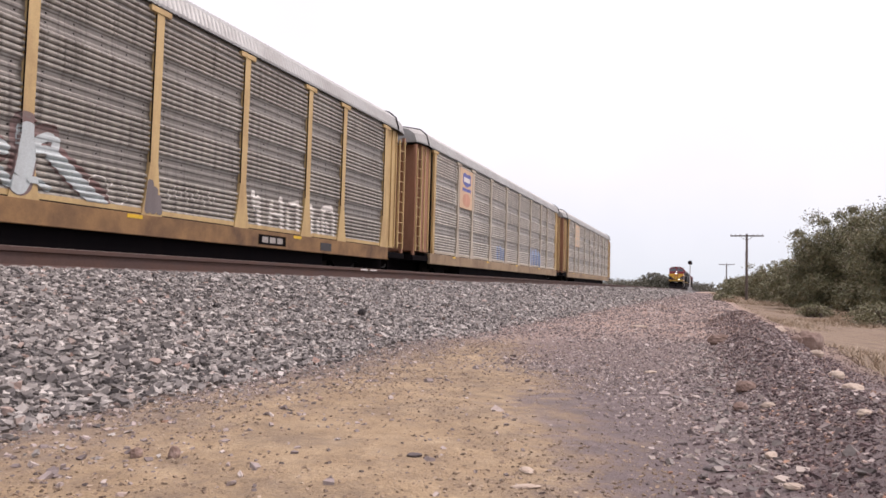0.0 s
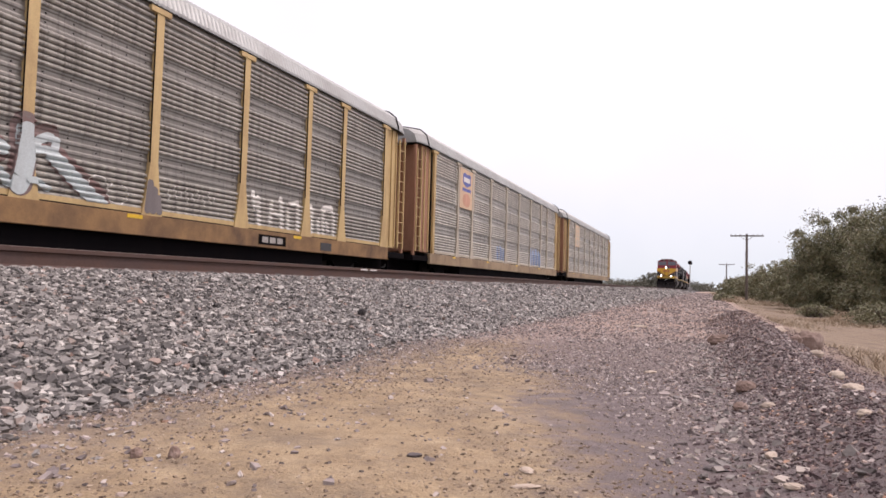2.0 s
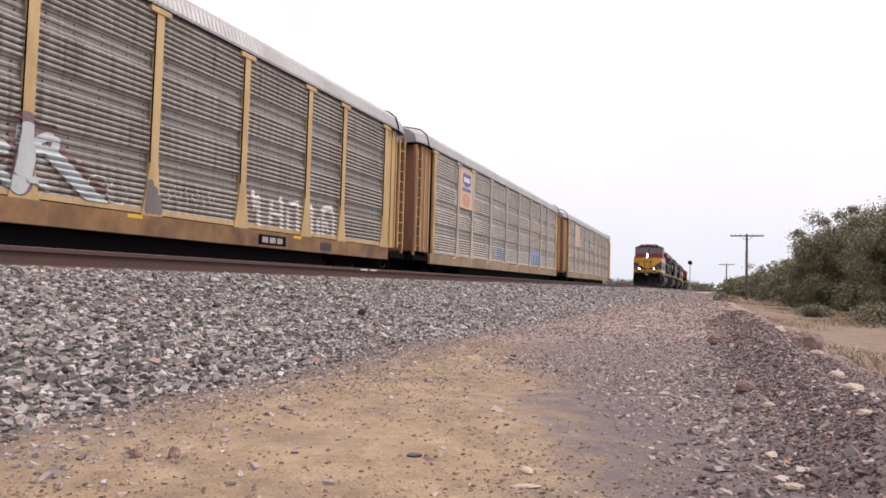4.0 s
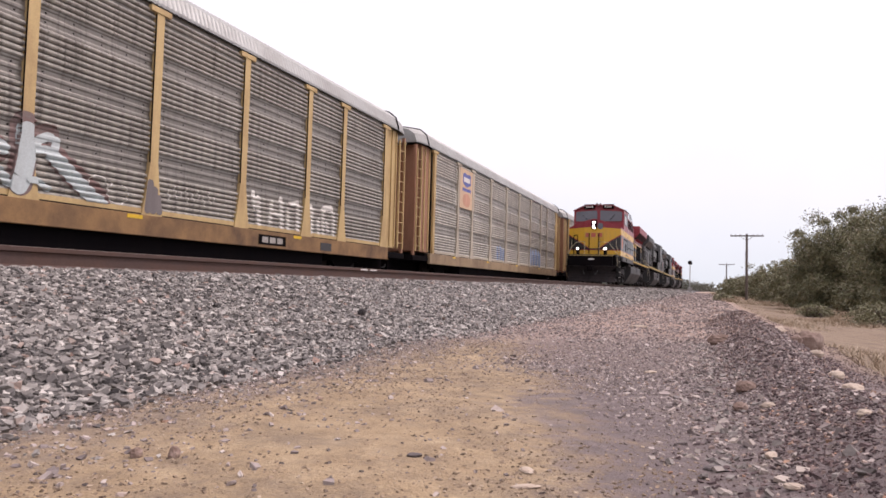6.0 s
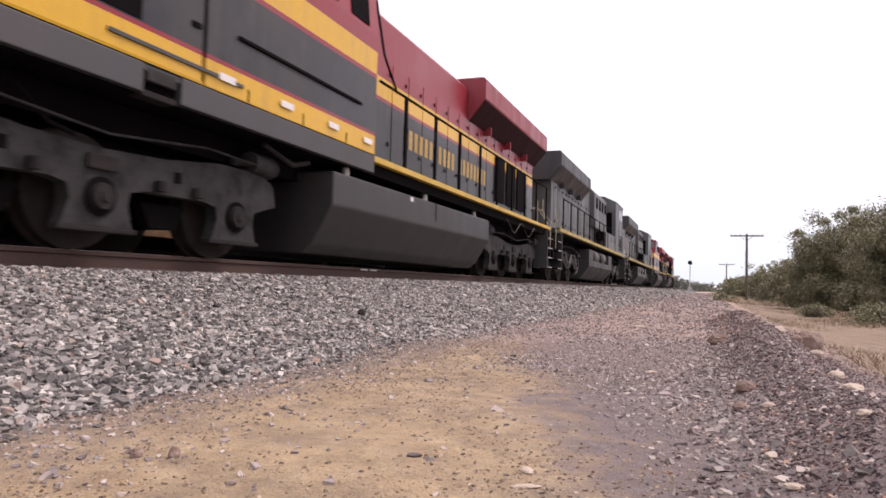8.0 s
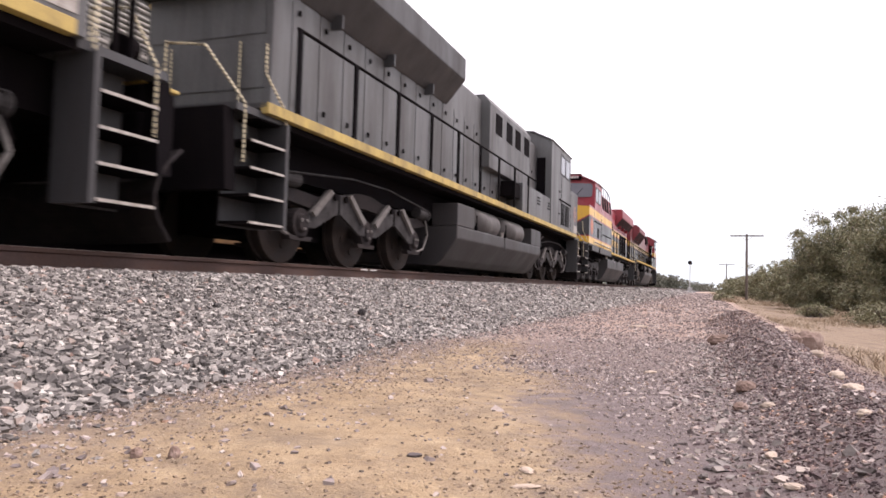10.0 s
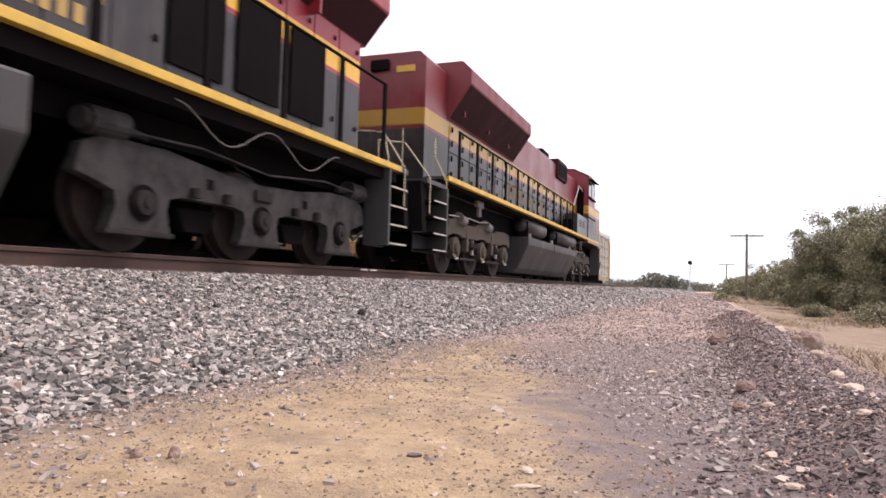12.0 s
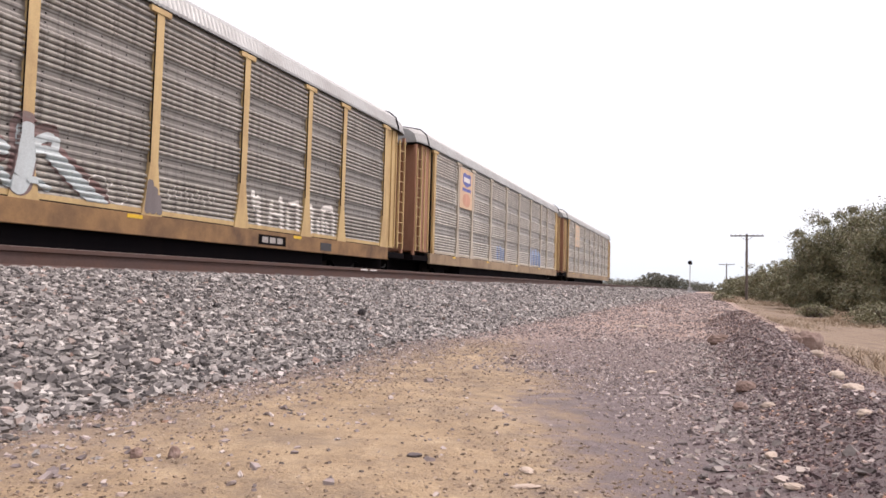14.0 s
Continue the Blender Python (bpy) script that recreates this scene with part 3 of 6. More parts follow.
def rail(x, label):
    prof = [(-0.07, -0.186), (0.07, -0.186), (0.07, -0.172), (0.012, -0.15), (0.009, -0.05), (0.036, -0.038), (0.036, -0.006), (0.028, 0.0), (-0.028, 0.0), (-0.036, -0.006), (-0.036, -0.038), (-0.009, -0.05), (-0.012, -0.15), (-0.07, -0.172)]
    t = empty("rail", pose(x, 0, 0))
    part("rail_body", prism(prof, 1, -30, 900), M_RAIL, t)
    part("rail_head_band", boxes(((-0.03, -30, 0.0), (0.03, 900, 0.002))), M_RAILHEAD, t, "worn shiny running surface")
    return tagged(t, label, "rail", "rails of the two tracks")


near_rail = rail(NEAR + 0.755, "rust-brown steel rail with a worn bright head")
for x in (NEAR - 0.755, FAR + 0.755, FAR - 0.755):
    rail(x, "rust-brown steel rail with a worn bright head")
for a, b in ((10.38, 10.62), (10.72, 10.98)):
    part("rail_tag", boxes(((0.0365, a, -0.034), (0.042, b, -0.010))), M_WHITE, near_rail, "white painted mark on the rail head")

tie_bm = box_in(bmesh.new(), (-1.29, -0.13, -0.40), (1.29, 0.13, -0.192), 0.012)
tie_mesh = bpy.data.meshes.new("tie")
tie_bm.to_mesh(tie_mesh)
tie_bm.free()
tie_mesh.materials.append(M_TIE)
for track in (NEAR, FAR):
    for i in range(120):
        tie = new("tie", tie_mesh)
        tie.matrix_basis = pose(track, -12 + i * 0.61, 0)
        tagged(tie, "grey concrete sleeper bedded in ballast", "sleeper", "sleepers under the rails")


# ---- the standing train of closed car carriers on the far track ----
POSTS = (0.0, 2.82, 4.78, 7.7, 10.59, 13.29, 16.07, 18.84, 20.77, 23.6)
SIDE_X, WALL_LO, WALL_HI = 1.51, 0.94, 5.03
RIDGES = [g + i * 0.105 for g in (1.16, 2.19, 3.16, 4.12) for i in range(6)] + [4.78, 4.885, 1.055]


def ridge(z):
    """How far the corrugated sheet stands out at a height."""
    return float(np.interp(z, PROFILE_Z, PROFILE_D))


def sheet_profile():
    pts = [(0.0, WALL_LO)]
    low = [c + d for c in (1.97, 2.95, 3.91) for d in (-0.155, 0.0, 0.155)]
    for r in sorted(RIDGES + low):
        if r in low:
            pts += [(0.0, r - 0.045), (0.013, r - 0.02), (0.013, r + 0.02), (0.0, r + 0.045)]
            continue
        pts += [(0.0, r - 0.050), (0.030, r - 0.034), (0.052, r - 0.012), (0.054, r + 0.012), (0.030, r + 0.032), (0.0, r + 0.048)]
    return pts + [(0.0, WALL_HI)]


PROFILE_D, PROFILE_Z = zip(*sheet_profile())


def screen(y0, y1, side):
    prof = sheet_profile()
    x0 = SIDE_X - 0.075
    bm = bmesh.new()
    rows = [[bm.verts.new((side * (x0 + d), y, z)) for d, z in prof] for y in (y0, y1)]
    back = [[bm.verts.new((side * (x0 - 0.03), y, z)) for z in (WALL_LO, WALL_HI)] for y in (y0, y1)]
    for i in range(len(prof) - 1):
        bm.faces.new((rows[0][i], rows[1][i], rows[1][i + 1], rows[0][i + 1]))
    bm.faces.new((back[0][0], back[0][1], back[1][1], back[1][0]))
    bm.faces.new((rows[0][-1], rows[1][-1], back[1][1], back[0][1]))
    bm.faces.new((rows[0][0], back[0][0], back[1][0], rows[1][0]))
    return bm


def bolts(y0, y1, side):
    bm = bmesh.new()
    for zc in (1.97, 2.95, 3.91):
        for f in (0.06, 0.28, 0.52, 0.75, 0.94):
            for dz in (-0.075, 0.075):
                y = y0 + (y1 - y0) * f
                box_in(bm, (min(side * 1.43, side * 1.452), y - 0.012, zc + dz - 0.012), (max(side * 1.43, side * 1.443), y + 0.012, zc + dz + 0.012))
    return bm


def post(y, side, foot=True):
    """A side post with a flared foot and a plate across its head."""
    w = 0.10
    a, b = sorted((side * (SIDE_X - 0.08), side * (SIDE_X + 0.012)))
    prof = [(y - 0.27, 0.93), (y + 0.27, 0.93), (y + w + 0.09, 1.3), (y + w, 1.95), (y + w, 4.86), (y - w, 4.86), (y - w, 1.95), (y - w - 0.09, 1.3)] if foot else \
        [(y - w, 0.93), (y + w, 0.93), (y + w, 4.86), (y - w, 4.86)]
    bm = bmesh.new()
    lo, hi = [bm.verts.new((a, *p)) for p in prof], [bm.verts.new((b, *p)) for p in prof]
    n = len(prof)
    bm.faces.new(lo), bm.faces.new(hi[::-1])
    for i in range(n):
        bm.faces.new((lo[i], hi[i], hi[(i + 1) % n], lo[(i + 1) % n]))
    return bm


def roof_mesh(y0, y1):
    """An arched roof with pressed ribs from side to side."""
    arc = [(1.53, 5.0), (1.535, 5.06), (1.43, 5.40), (1.15, 5.62), (0.6, 5.74), (0, 5.78), (-0.6, 5.74), (-1.15, 5.62), (-1.43, 5.40), (-1.535, 5.06), (-1.53, 5.0)]
    bm, prev = bmesh.new(), None
    n = int((y1 - y0) / 0.045)
    for i in range(n + 1):
        y = y0 + (y1 - y0) * i / n
        end = min(1.0, (min(y - y0, y1 - y) + 0.001) / 0.9)
        k = 1 - 0.09 * (1 - end) ** 2
        lift = 0.013 if i % 3 == 0 and 0.05 < y - y0 and 0.05 < y1 - y else 0.0
        row = [bm.verts.new((x * (k + lift * 0.4), y, 5.0 + (z - 5.0) * (0.78 + 0.22 * math.sqrt(end)) + lift)) for x, z in arc]
        if prev:
            for j in range(len(arc) - 1):
                bm.faces.new((prev[j], prev[j + 1], row[j + 1], row[j]))
        else:
            bm.faces.new(row)
        prev = row
    bm.faces.new(prev[::-1])
    return bm


def ladder(x, y, z0, z1, out):
    """Two stiles and rungs, standing out of a car's end corner."""
    bm = bmesh.new()
    for dy in (0, 0.42):
        box_in(bm, (x - 0.03, y + dy - 0.025, z0), (x + 0.03, y + dy + 0.025, z1))
    z = z0 + 0.2
    while z < z1:
        cyl_in(bm, (x, y, z), (x, y + 0.42, z), 0.014, 6)
        z += 0.36
    return bm


def car_truck(y, parent):
    for s in (-1, 1):
        bm = bmesh.new()
        prof = [(y - 1.15, 0.35), (y - 0.75, 0.40), (y - 0.45, 0.2), (y + 0.45, 0.2), (y + 0.75, 0.40), (y + 1.15, 0.35), (y + 1.15, 0.6), (y + 0.5, 0.72), (y - 0.5, 0.72), (y - 1.15, 0.6)]
        prism(prof, 0, s * 1.02 - 0.06, s * 1.02 + 0.06, 0, bm)
        part("truck_frame", bm, M_BLACK, parent)
    for dy in (-0.87, 0.87):
        w = bmesh.new()
        for s in (-1, 1):
            cyl_in(w, (s * 0.69, y + dy, 0.36), (s * 0.82, y + dy, 0.36), 0.36, 24)
            cyl_in(w, (s * 0.66, y + dy, 0.36), (s * 0.70, y + dy, 0.36), 0.385, 24)
        cyl_in(w, (-0.8, y + dy, 0.36), (0.8, y + dy, 0.36), 0.08, 10)
        part("wheelset", w, M_WHEEL, parent)


def sbox_pair(x0, x1, y0, y1, z0, z1):
    a, b = sorted((x0, x1))
    return box_in(bmesh.new(), (a, y0, z0), (b, y1, z1))


def autorack(y0, label, post_m=M_CARYEL, sill_m=M_SILL, screen_m=M_SCREEN):
    car = empty("autorack_car", pose(FAR, y0, 0))
    L = POSTS[-1]
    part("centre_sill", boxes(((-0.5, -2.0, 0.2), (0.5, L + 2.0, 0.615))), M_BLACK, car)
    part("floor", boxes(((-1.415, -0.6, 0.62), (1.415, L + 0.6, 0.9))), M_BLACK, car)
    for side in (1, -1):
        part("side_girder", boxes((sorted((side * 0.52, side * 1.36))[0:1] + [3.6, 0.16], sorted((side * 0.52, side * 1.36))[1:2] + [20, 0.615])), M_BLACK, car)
    for side in (1, -1):
        a, b = sorted((side * 1.42, side * 1.53))
        part("side_sill", boxes(((a, -0.35, 0.53), (b, L + 0.35, 0.93)), bevel=0.012), sill_m, car, "rusted yellow side sill")
        a, b = sorted((side * 1.43, side * 1.50))
        part("lower_lip", boxes(((a, 0.1, 0.955), (b, L - 0.1, 1.045))), post_m, car)
        for i, (p, q) in enumerate(zip(POSTS, POSTS[1:])):
            # solid black strip fills the gap over the sill, standing for its shade
            part("sill_gap_strip", sbox_pair(side * 1.43, side * 1.512, p + 0.24, q - 0.24, 0.932, 0.953), M_BLACK, car)
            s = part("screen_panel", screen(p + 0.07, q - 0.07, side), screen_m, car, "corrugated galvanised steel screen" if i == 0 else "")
            if side == 1:
                part("rivet_strip", bolts(p + 0.12, q - 0.12, side), M_BLACK, s)["kind"] = "stuff"
        for i, p in enumerate(POSTS):
            o = part("side_post", post(p, side, i > 0), M_CARYEL if i in (0, 9) else post_m, car, "faded yellow post" if i == 0 else "")
            a, b = sorted((side * (SIDE_X - 0.06), side * (SIDE_X + 0.03)))
            # black strip along the post's edge, added as its shadow line
            if side == 1 and post_m is M_CARYEL:
                part("post_shade_strip", sbox_pair(side * (SIDE_X - 0.02), side * (SIDE_X + 0.010), p - 0.108, p - 0.101, 1.95, 4.84), M_BLACK, o)
            part("head_plate", boxes(((a, p - 0.27, 4.86), (b, p + 0.27, 4.97)), bevel=0.008), M_CARYEL if i in (0, 9) else post_m, o)
            if side == 1 and 0 < i < 9 and i % 2:
                part("reflector", boxes(((side * 1.531, p - 0.62, 0.84), (side * 1.537, p - 0.25, 0.91))), M_BRIGHTYEL, o)
    part("roof", roof_mesh(-1.7, L + 1.7), M_ROOF, car, "ribbed pale galvanised roof")
    for e, s in ((0.0, -1), (L, 1)):
        # recessed end bay with its doors, corner ladder and grab rails
        y1, y2 = sorted((e + s * 0.1, e + s * 1.15))
        bay = part("end_bay", boxes(((-1.36, y1, 0.95), (1.36, y2, 5.02)), bevel=0.03), M_CARYEL if s > 0 else M_CAREND, car, "rust-streaked end bay")
        part("end_door", boxes(*[((-1.3 + i * 0.66, min(e + s * 1.152, e + s * 1.19), 1.0), (-0.68 + i * 0.66, max(e + s * 1.152, e + s * 1.19), 4.85)) for i in range(4)], bevel=0.01), M_CAREND, bay, "brown folding end door")
        for side in (1, -1):
            part("side_rib", boxes(*[((min(side * 1.36, side * 1.40), e + s * d - 0.03, 1.0), (max(side * 1.36, side * 1.40), e + s * d + 0.03, 4.95)) for d in (0.3, 0.75, 1.1)]), M_CARYEL, bay)
            y = e + s * 1.25 - (0 if s > 0 else 0.42)
            part("ladder", ladder(side * 1.44, y, 0.95, 4.75, side), M_CARYEL, bay)
            part("corner_post", boxes(((side * 1.38 - 0.05, e + s * 1.72 - 0.05, 0.7), (side * 1.38 + 0.05, e + s * 1.72 + 0.05, 4.9))), M_CAREND, bay)
        rim = [(1.56, 5.0), (1.555, 5.08), (1.45, 5.43), (1.17, 5.66), (0.6, 5.78), (0, 5.82), (-0.6, 5.78), (-1.17, 5.66), (-1.45, 5.43), (-1.555, 5.08), (-1.56, 5.0)]
        part("roof_seam", rod([(x, e + s * 0.85, z) for x, z in rim], 0.022, 6), M_BLACK, car, "dark seam strip across the roof end")
        part("end_platform", boxes(((-1.45, min(e, e + s * 1.85), 0.62), (1.45, max(e, e + s * 1.85), 0.80))), M_BLACK, car)
        c = bmesh.new()
        box_in(c, (-0.12, min(e + s * 1.8, e + s * 2.45), 0.62), (0.12, max(e + s * 1.8, e + s * 2.45), 0.88), 0.02)
        part("coupler", c, M_BLACK, car)
        part("air_hose", rod([(0.4, e + s * 1.8, 0.6), (0.42, e + s * 2.1, 0.32), (0.3, e + s * 2.4, 0.3)], 0.025), M_HOSE, car)
        car_truck(e - s * 1.9 if s > 0 else e + 1.9, car)
    return tagged(car, label, "rail car", "car carriers of the standing train")


car_a = autorack(-2.72, "closed tri-level car carrier with graffiti, galvanised screens and yellow posts")
car_b = autorack(25.4, "closed car carrier with a faded yellow emblem board and blue tags", M_PALEPOST, M_PALESILL, M_SCREENPALE)
car_c = autorack(54.0, "closed car carrier at the train's end with an emblem board", M_PALEPOST, M_PALESILL, M_SCREENPALE)


def emblem_board(car, y0, y1, blue=M_BLUE, pink=M_PINK, white=M_WHITE):
    """A painted board with a shield-like mark and bars."""
    x = SIDE_X + 0.002
    b = part("emblem_board", boxes(((x - 0.06, y0, 3.1), (x, y1, 4.83))), M_BOARD, car, "faded yellow emblem board")
    c, w = (y0 + y1) / 2 - 0.1, (y1 - y0) * 0.26
    part("shield", prism([(c - w, 4.62), (c - w * 0.5, 4.68), (c, 4.6), (c + w * 0.5, 4.68), (c + w, 4.62), (c + w, 4.2), (c, 4.05), (c - w, 4.2)], 0, x, x + 0.004), blue, b)
    part("shield_bar", boxes(((x + 0.004, c - w * 0.8, 4.27), (x + 0.007, c + w * 0.8, 4.48))), white, b)
    part("text_bar", boxes(((x, c - w * 1.1, 3.86), (x + 0.004, c + w * 1.1, 4.0))), blue, b)
    part("round_mark", prism([(c + w * math.cos(t * math.pi / 8), 3.48 + 0.3 * math.sin(t * math.pi / 8)) for t in range(16)], 0, x, x + 0.004), pink, b)


emblem_board(car_b, 2.97, 4.98)
emblem_board(car_c, 2.97, 4.98, M_PALEPOST, M_PALEPOST, M_BOARD)


def stroke(bm, pts, w, lift=0.006):
    """A band of paint in (y, z), lying over posts and corrugations."""
    fine = []
    for (a, b), (c, d) in zip(pts, pts[1:]):
        n = max(2, int(math.hypot(c - a, d - b) / 0.009))
        fine += [(a + (c - a) * i / n, b + (d - b) * i / n) for i in range(n)]
    fine.append(pts[-1])
    prev, run, full = None, [0.0], w
    for (a, b), (c, d) in zip(fine, fine[1:]):
        run.append(run[-1] + math.hypot(c - a, d - b))
    for i, (y, z) in enumerate(fine):
        # rounded ends
        e = min(1.0, (min(run[i], run[-1] - run[i]) + 0.004) / (full * 0.5))
        w = full * math.sqrt(max(0.02, 1 - (1 - e) ** 2))
        a, b = fine[max(0, i - 1)], fine[min(len(fine) - 1, i + 1)]
        t = Vector((b[0] - a[0], b[1] - a[1])).normalized()
        row = []
        cuts = max(4, int(full / 0.012))
        for k in [j / cuts - 0.5 for j in range(cuts + 1)]:
            yy, zz = y - t.y * w * k, z + t.x * w * k
            on_post = any(abs(yy - q) < 0.11 + max(0, (1.95 - zz)) * 0.16 for q in POSTS)
            row.append(bm.verts.new((SIDE_X - 0.067 + ridge(zz) + lift if not on_post else SIDE_X + 0.012 + lift, yy, zz)))
        if prev:
            for j in range(cuts):
                bm.faces.new((prev[j], prev[j + 1], row[j + 1], row[j]))
        prev = row


def graffiti(name, material, strokes, car, label):
    bm = bmesh.new()
    for i, (pts, w, lift) in enumerate(strokes):
        stroke(bm, pts, w, lift + 0.0022 * (i % 8))
    part(name, bm, material, car, label)


Y0 = 2.72
def moved(strokes):
    return [([(Y0 + y, z) for y, z in pts], w, lift) for pts, w, lift in strokes]


graffiti("graffiti_outline", M_SPRAYRED, moved([([(7.84, 2.3), (7.84, 1.6), (7.76, 0.97)], 0.44, 0.003), ([(8.0, 1.82), (8.2, 2.02), (8.5, 2.02)], 0.34, 0.003), ([(8.3, 1.8), (8.75, 1.46), (9.55, 0.98)], 0.42, 0.003), ([(6.7, 1.7), (7.6, 1.62)], 0.46, 0.003)]), car_a, "dull red spray outline")
graffiti("graffiti_letter", M_SPRAY, moved([([(7.87, 2.14), (7.88, 1.6), (7.82, 1.25), (7.70, 1.0)], 0.31, 0.010), ([(8.02, 1.80), (8.14, 1.92), (8.28, 1.99), (8.42, 1.98)], 0.15, 0.010), ([(8.43, 2.02), (8.44, 1.90), (8.40, 1.76)], 0.15, 0.012), ([(8.0, 1.73), (8.24, 1.77), (8.44, 1.74)], 0.13, 0.012),
                                            ([(8.26, 1.78), (8.75, 1.42), (9.2, 1.10), (9.5, 0.95)], 0.27, 0.012), ([(7.9, 1.24), (8.08, 1.24), (8.36, 1.12)], 0.11, 0.012), ([(6.7, 1.72), (7.6, 1.66)], 0.24, 0.012), ([(6.9, 1.34), (7.45, 1.30), (7.66, 1.10)], 0.16, 0.012)]), car_a, "pale spray-painted letter strokes")
W = [([(13.8, 1.86), (13.85, 1.45), (14.0, 1.7), (14.05, 0.99)], 0.09), ([(14.55, 1.72), (14.5, 1.1)], 0.09), ([(14.95, 1.85), (15.0, 1.0)], 0.1), ([(14.55, 1.4), (15.0, 1.36)], 0.06), ([(15.25, 1.6), (15.28, 1.0)], 0.1), ([(15.7, 1.84), (15.72, 1.0)], 0.1), ([(15.3, 1.7), (15.7, 1.78)], 0.06),
     ([(16.4, 1.82), (16.42, 1.0)], 0.12), ([(16.75, 1.5), (16.8, 1.0)], 0.1), ([(17.0, 1.8), (17.05, 1.0)], 0.1), ([(17.0, 1.78), (17.5, 1.84), (17.6, 1.5), (17.58, 1.02)], 0.09), ([(17.2, 1.45), (17.3, 1.1)], 0.09)]
for tag in (W[:7], W[7:]):
    graffiti("graffiti_tag", M_SPRAYTHIN, [([(y + Y0, z) for y, z in pts], w * 1.7, 0.007) for pts, w in tag], car_a, "thin white sprayed tag")
graffiti("graffiti_scrawl", M_SPRAYTHIN, [([(Y0 + 11.0 + i * 0.17, 1.5 + 0.1 * (i % 2)), (Y0 + 11.08 + i * 0.17, 1.28 + 0.06 * (i % 3))], 0.035, 0.006) for i in range(9)] +
         [([(Y0 + 9.3 + 0.22 * math.cos(t * 0.6), 1.32 + 0.2 * math.sin(t * 0.6)) for t in range(10)], 0.025, 0.006), ([(Y0 + 9.75 + 0.24 * math.cos(t * 0.6 + 2), 1.25 + 0.2 * math.sin(t * 0.6 + 2)) for t in range(10)], 0.025, 0.006)], car_a, "thin pale scrawl")
graffiti("graffiti_overspray", M_SPRAYDARK, [([(Y0 + 10.50, 1.62), (Y0 + 10.44, 0.96)], 0.16, 0.006), ([(Y0 + 10.60, 1.50), (Y0 + 10.58, 0.96)], 0.2, 0.006), ([(Y0 + 10.70, 1.34), (Y0 + 10.76, 0.96)], 0.16, 0.006)], car_a, "dark overspray on a post foot")
part("stencil_plate", boxes(((1.532, Y0 + 14.0, 0.60), (1.536, Y0 + 15.15, 0.84))), M_BLACK, car_a, "black stencil panel on the sill")
for i in range(3):
    part("stencil_bar", boxes(((1.537, Y0 + 14.14 + i * 0.31, 0.65), (1.540, Y0 + 14.38 + i * 0.31, 0.79))), M_PALEEDGE, car_a)
part("data_plate", boxes(((1.532, Y0 + 16.85, 0.60), (1.536, Y0 + 17.45, 0.82))), M_DARKGREY, car_a)
graffiti("graffiti_blue", M_SPRAYBLUE, [([(9.0, 1.75), (9.1, 1.05)], 0.3, 0.01), ([(9.6, 1.8), (9.7, 1.05)], 0.35, 0.01), ([(10.1, 1.7), (10.15, 1.05)], 0.3, 0.01)], car_b, "faded blue sprayed tag")
graffiti("graffiti_blue", M_SPRAYBLUE, [([(16.2 + i * 0.75, 2.1 - 0.1 * (i % 2)), (16.3 + i * 0.75, 1.0)], 0.5, 0.01) for i in range(4)], car_b, "faded blue sprayed tag")


# ---- the passing locomotives: nose at y = 0, tail towards +y ----
WHEEL_R = 0.53
WHEELSETS = []


def sides(fn):
    for s in (1, -1):
        fn(s)


def sbox(s, x0, x1, y0, y1, z0, z1, bevel=0.0, bm=None):
    """A box given for the + side and mirrored for the - side."""
    a, b = sorted((s * x0, s * x1))
    return box_in(bm or bmesh.new(), (a, y0, z0), (b, y1, z1), bevel)


def tilted(bm):
    """Leans a pane back with the cab front."""
    for v in bm.verts:
        v.co.y += (v.co.z - 3.0) * 0.10
    return bm


def wheelset(parent, y):
    bm = bmesh.new()
    for s in (-1, 1):
        cyl_in(bm, (s * 0.69, 0, 0), (s * 0.83, 0, 0), WHEEL_R, 32)
        cyl_in(bm, (s * 0.66, 0, 0), (s * 0.70, 0, 0), WHEEL_R + 0.028, 32)
        cyl_in(bm, (s * 0.83, 0, 0), (s * 0.87, 0, 0), 0.40, 24, 0.14 if s > 0 else 0.14)
        for k in range(5):
            a = k * 2 * math.pi / 5
            cyl_in(bm, (s * 0.82, 0.28 * math.cos(a), 0.28 * math.sin(a)), (s * 0.86, 0.28 * math.cos(a), 0.28 * math.sin(a)), 0.06, 8)
    cyl_in(bm, (-0.95, 0, 0), (0.95, 0, 0), 0.1, 12)
    ob = part("wheelset", bm, M_WHEEL, parent)
    ob.location = (0, y, WHEEL_R)
    WHEELSETS.append((ob, y))


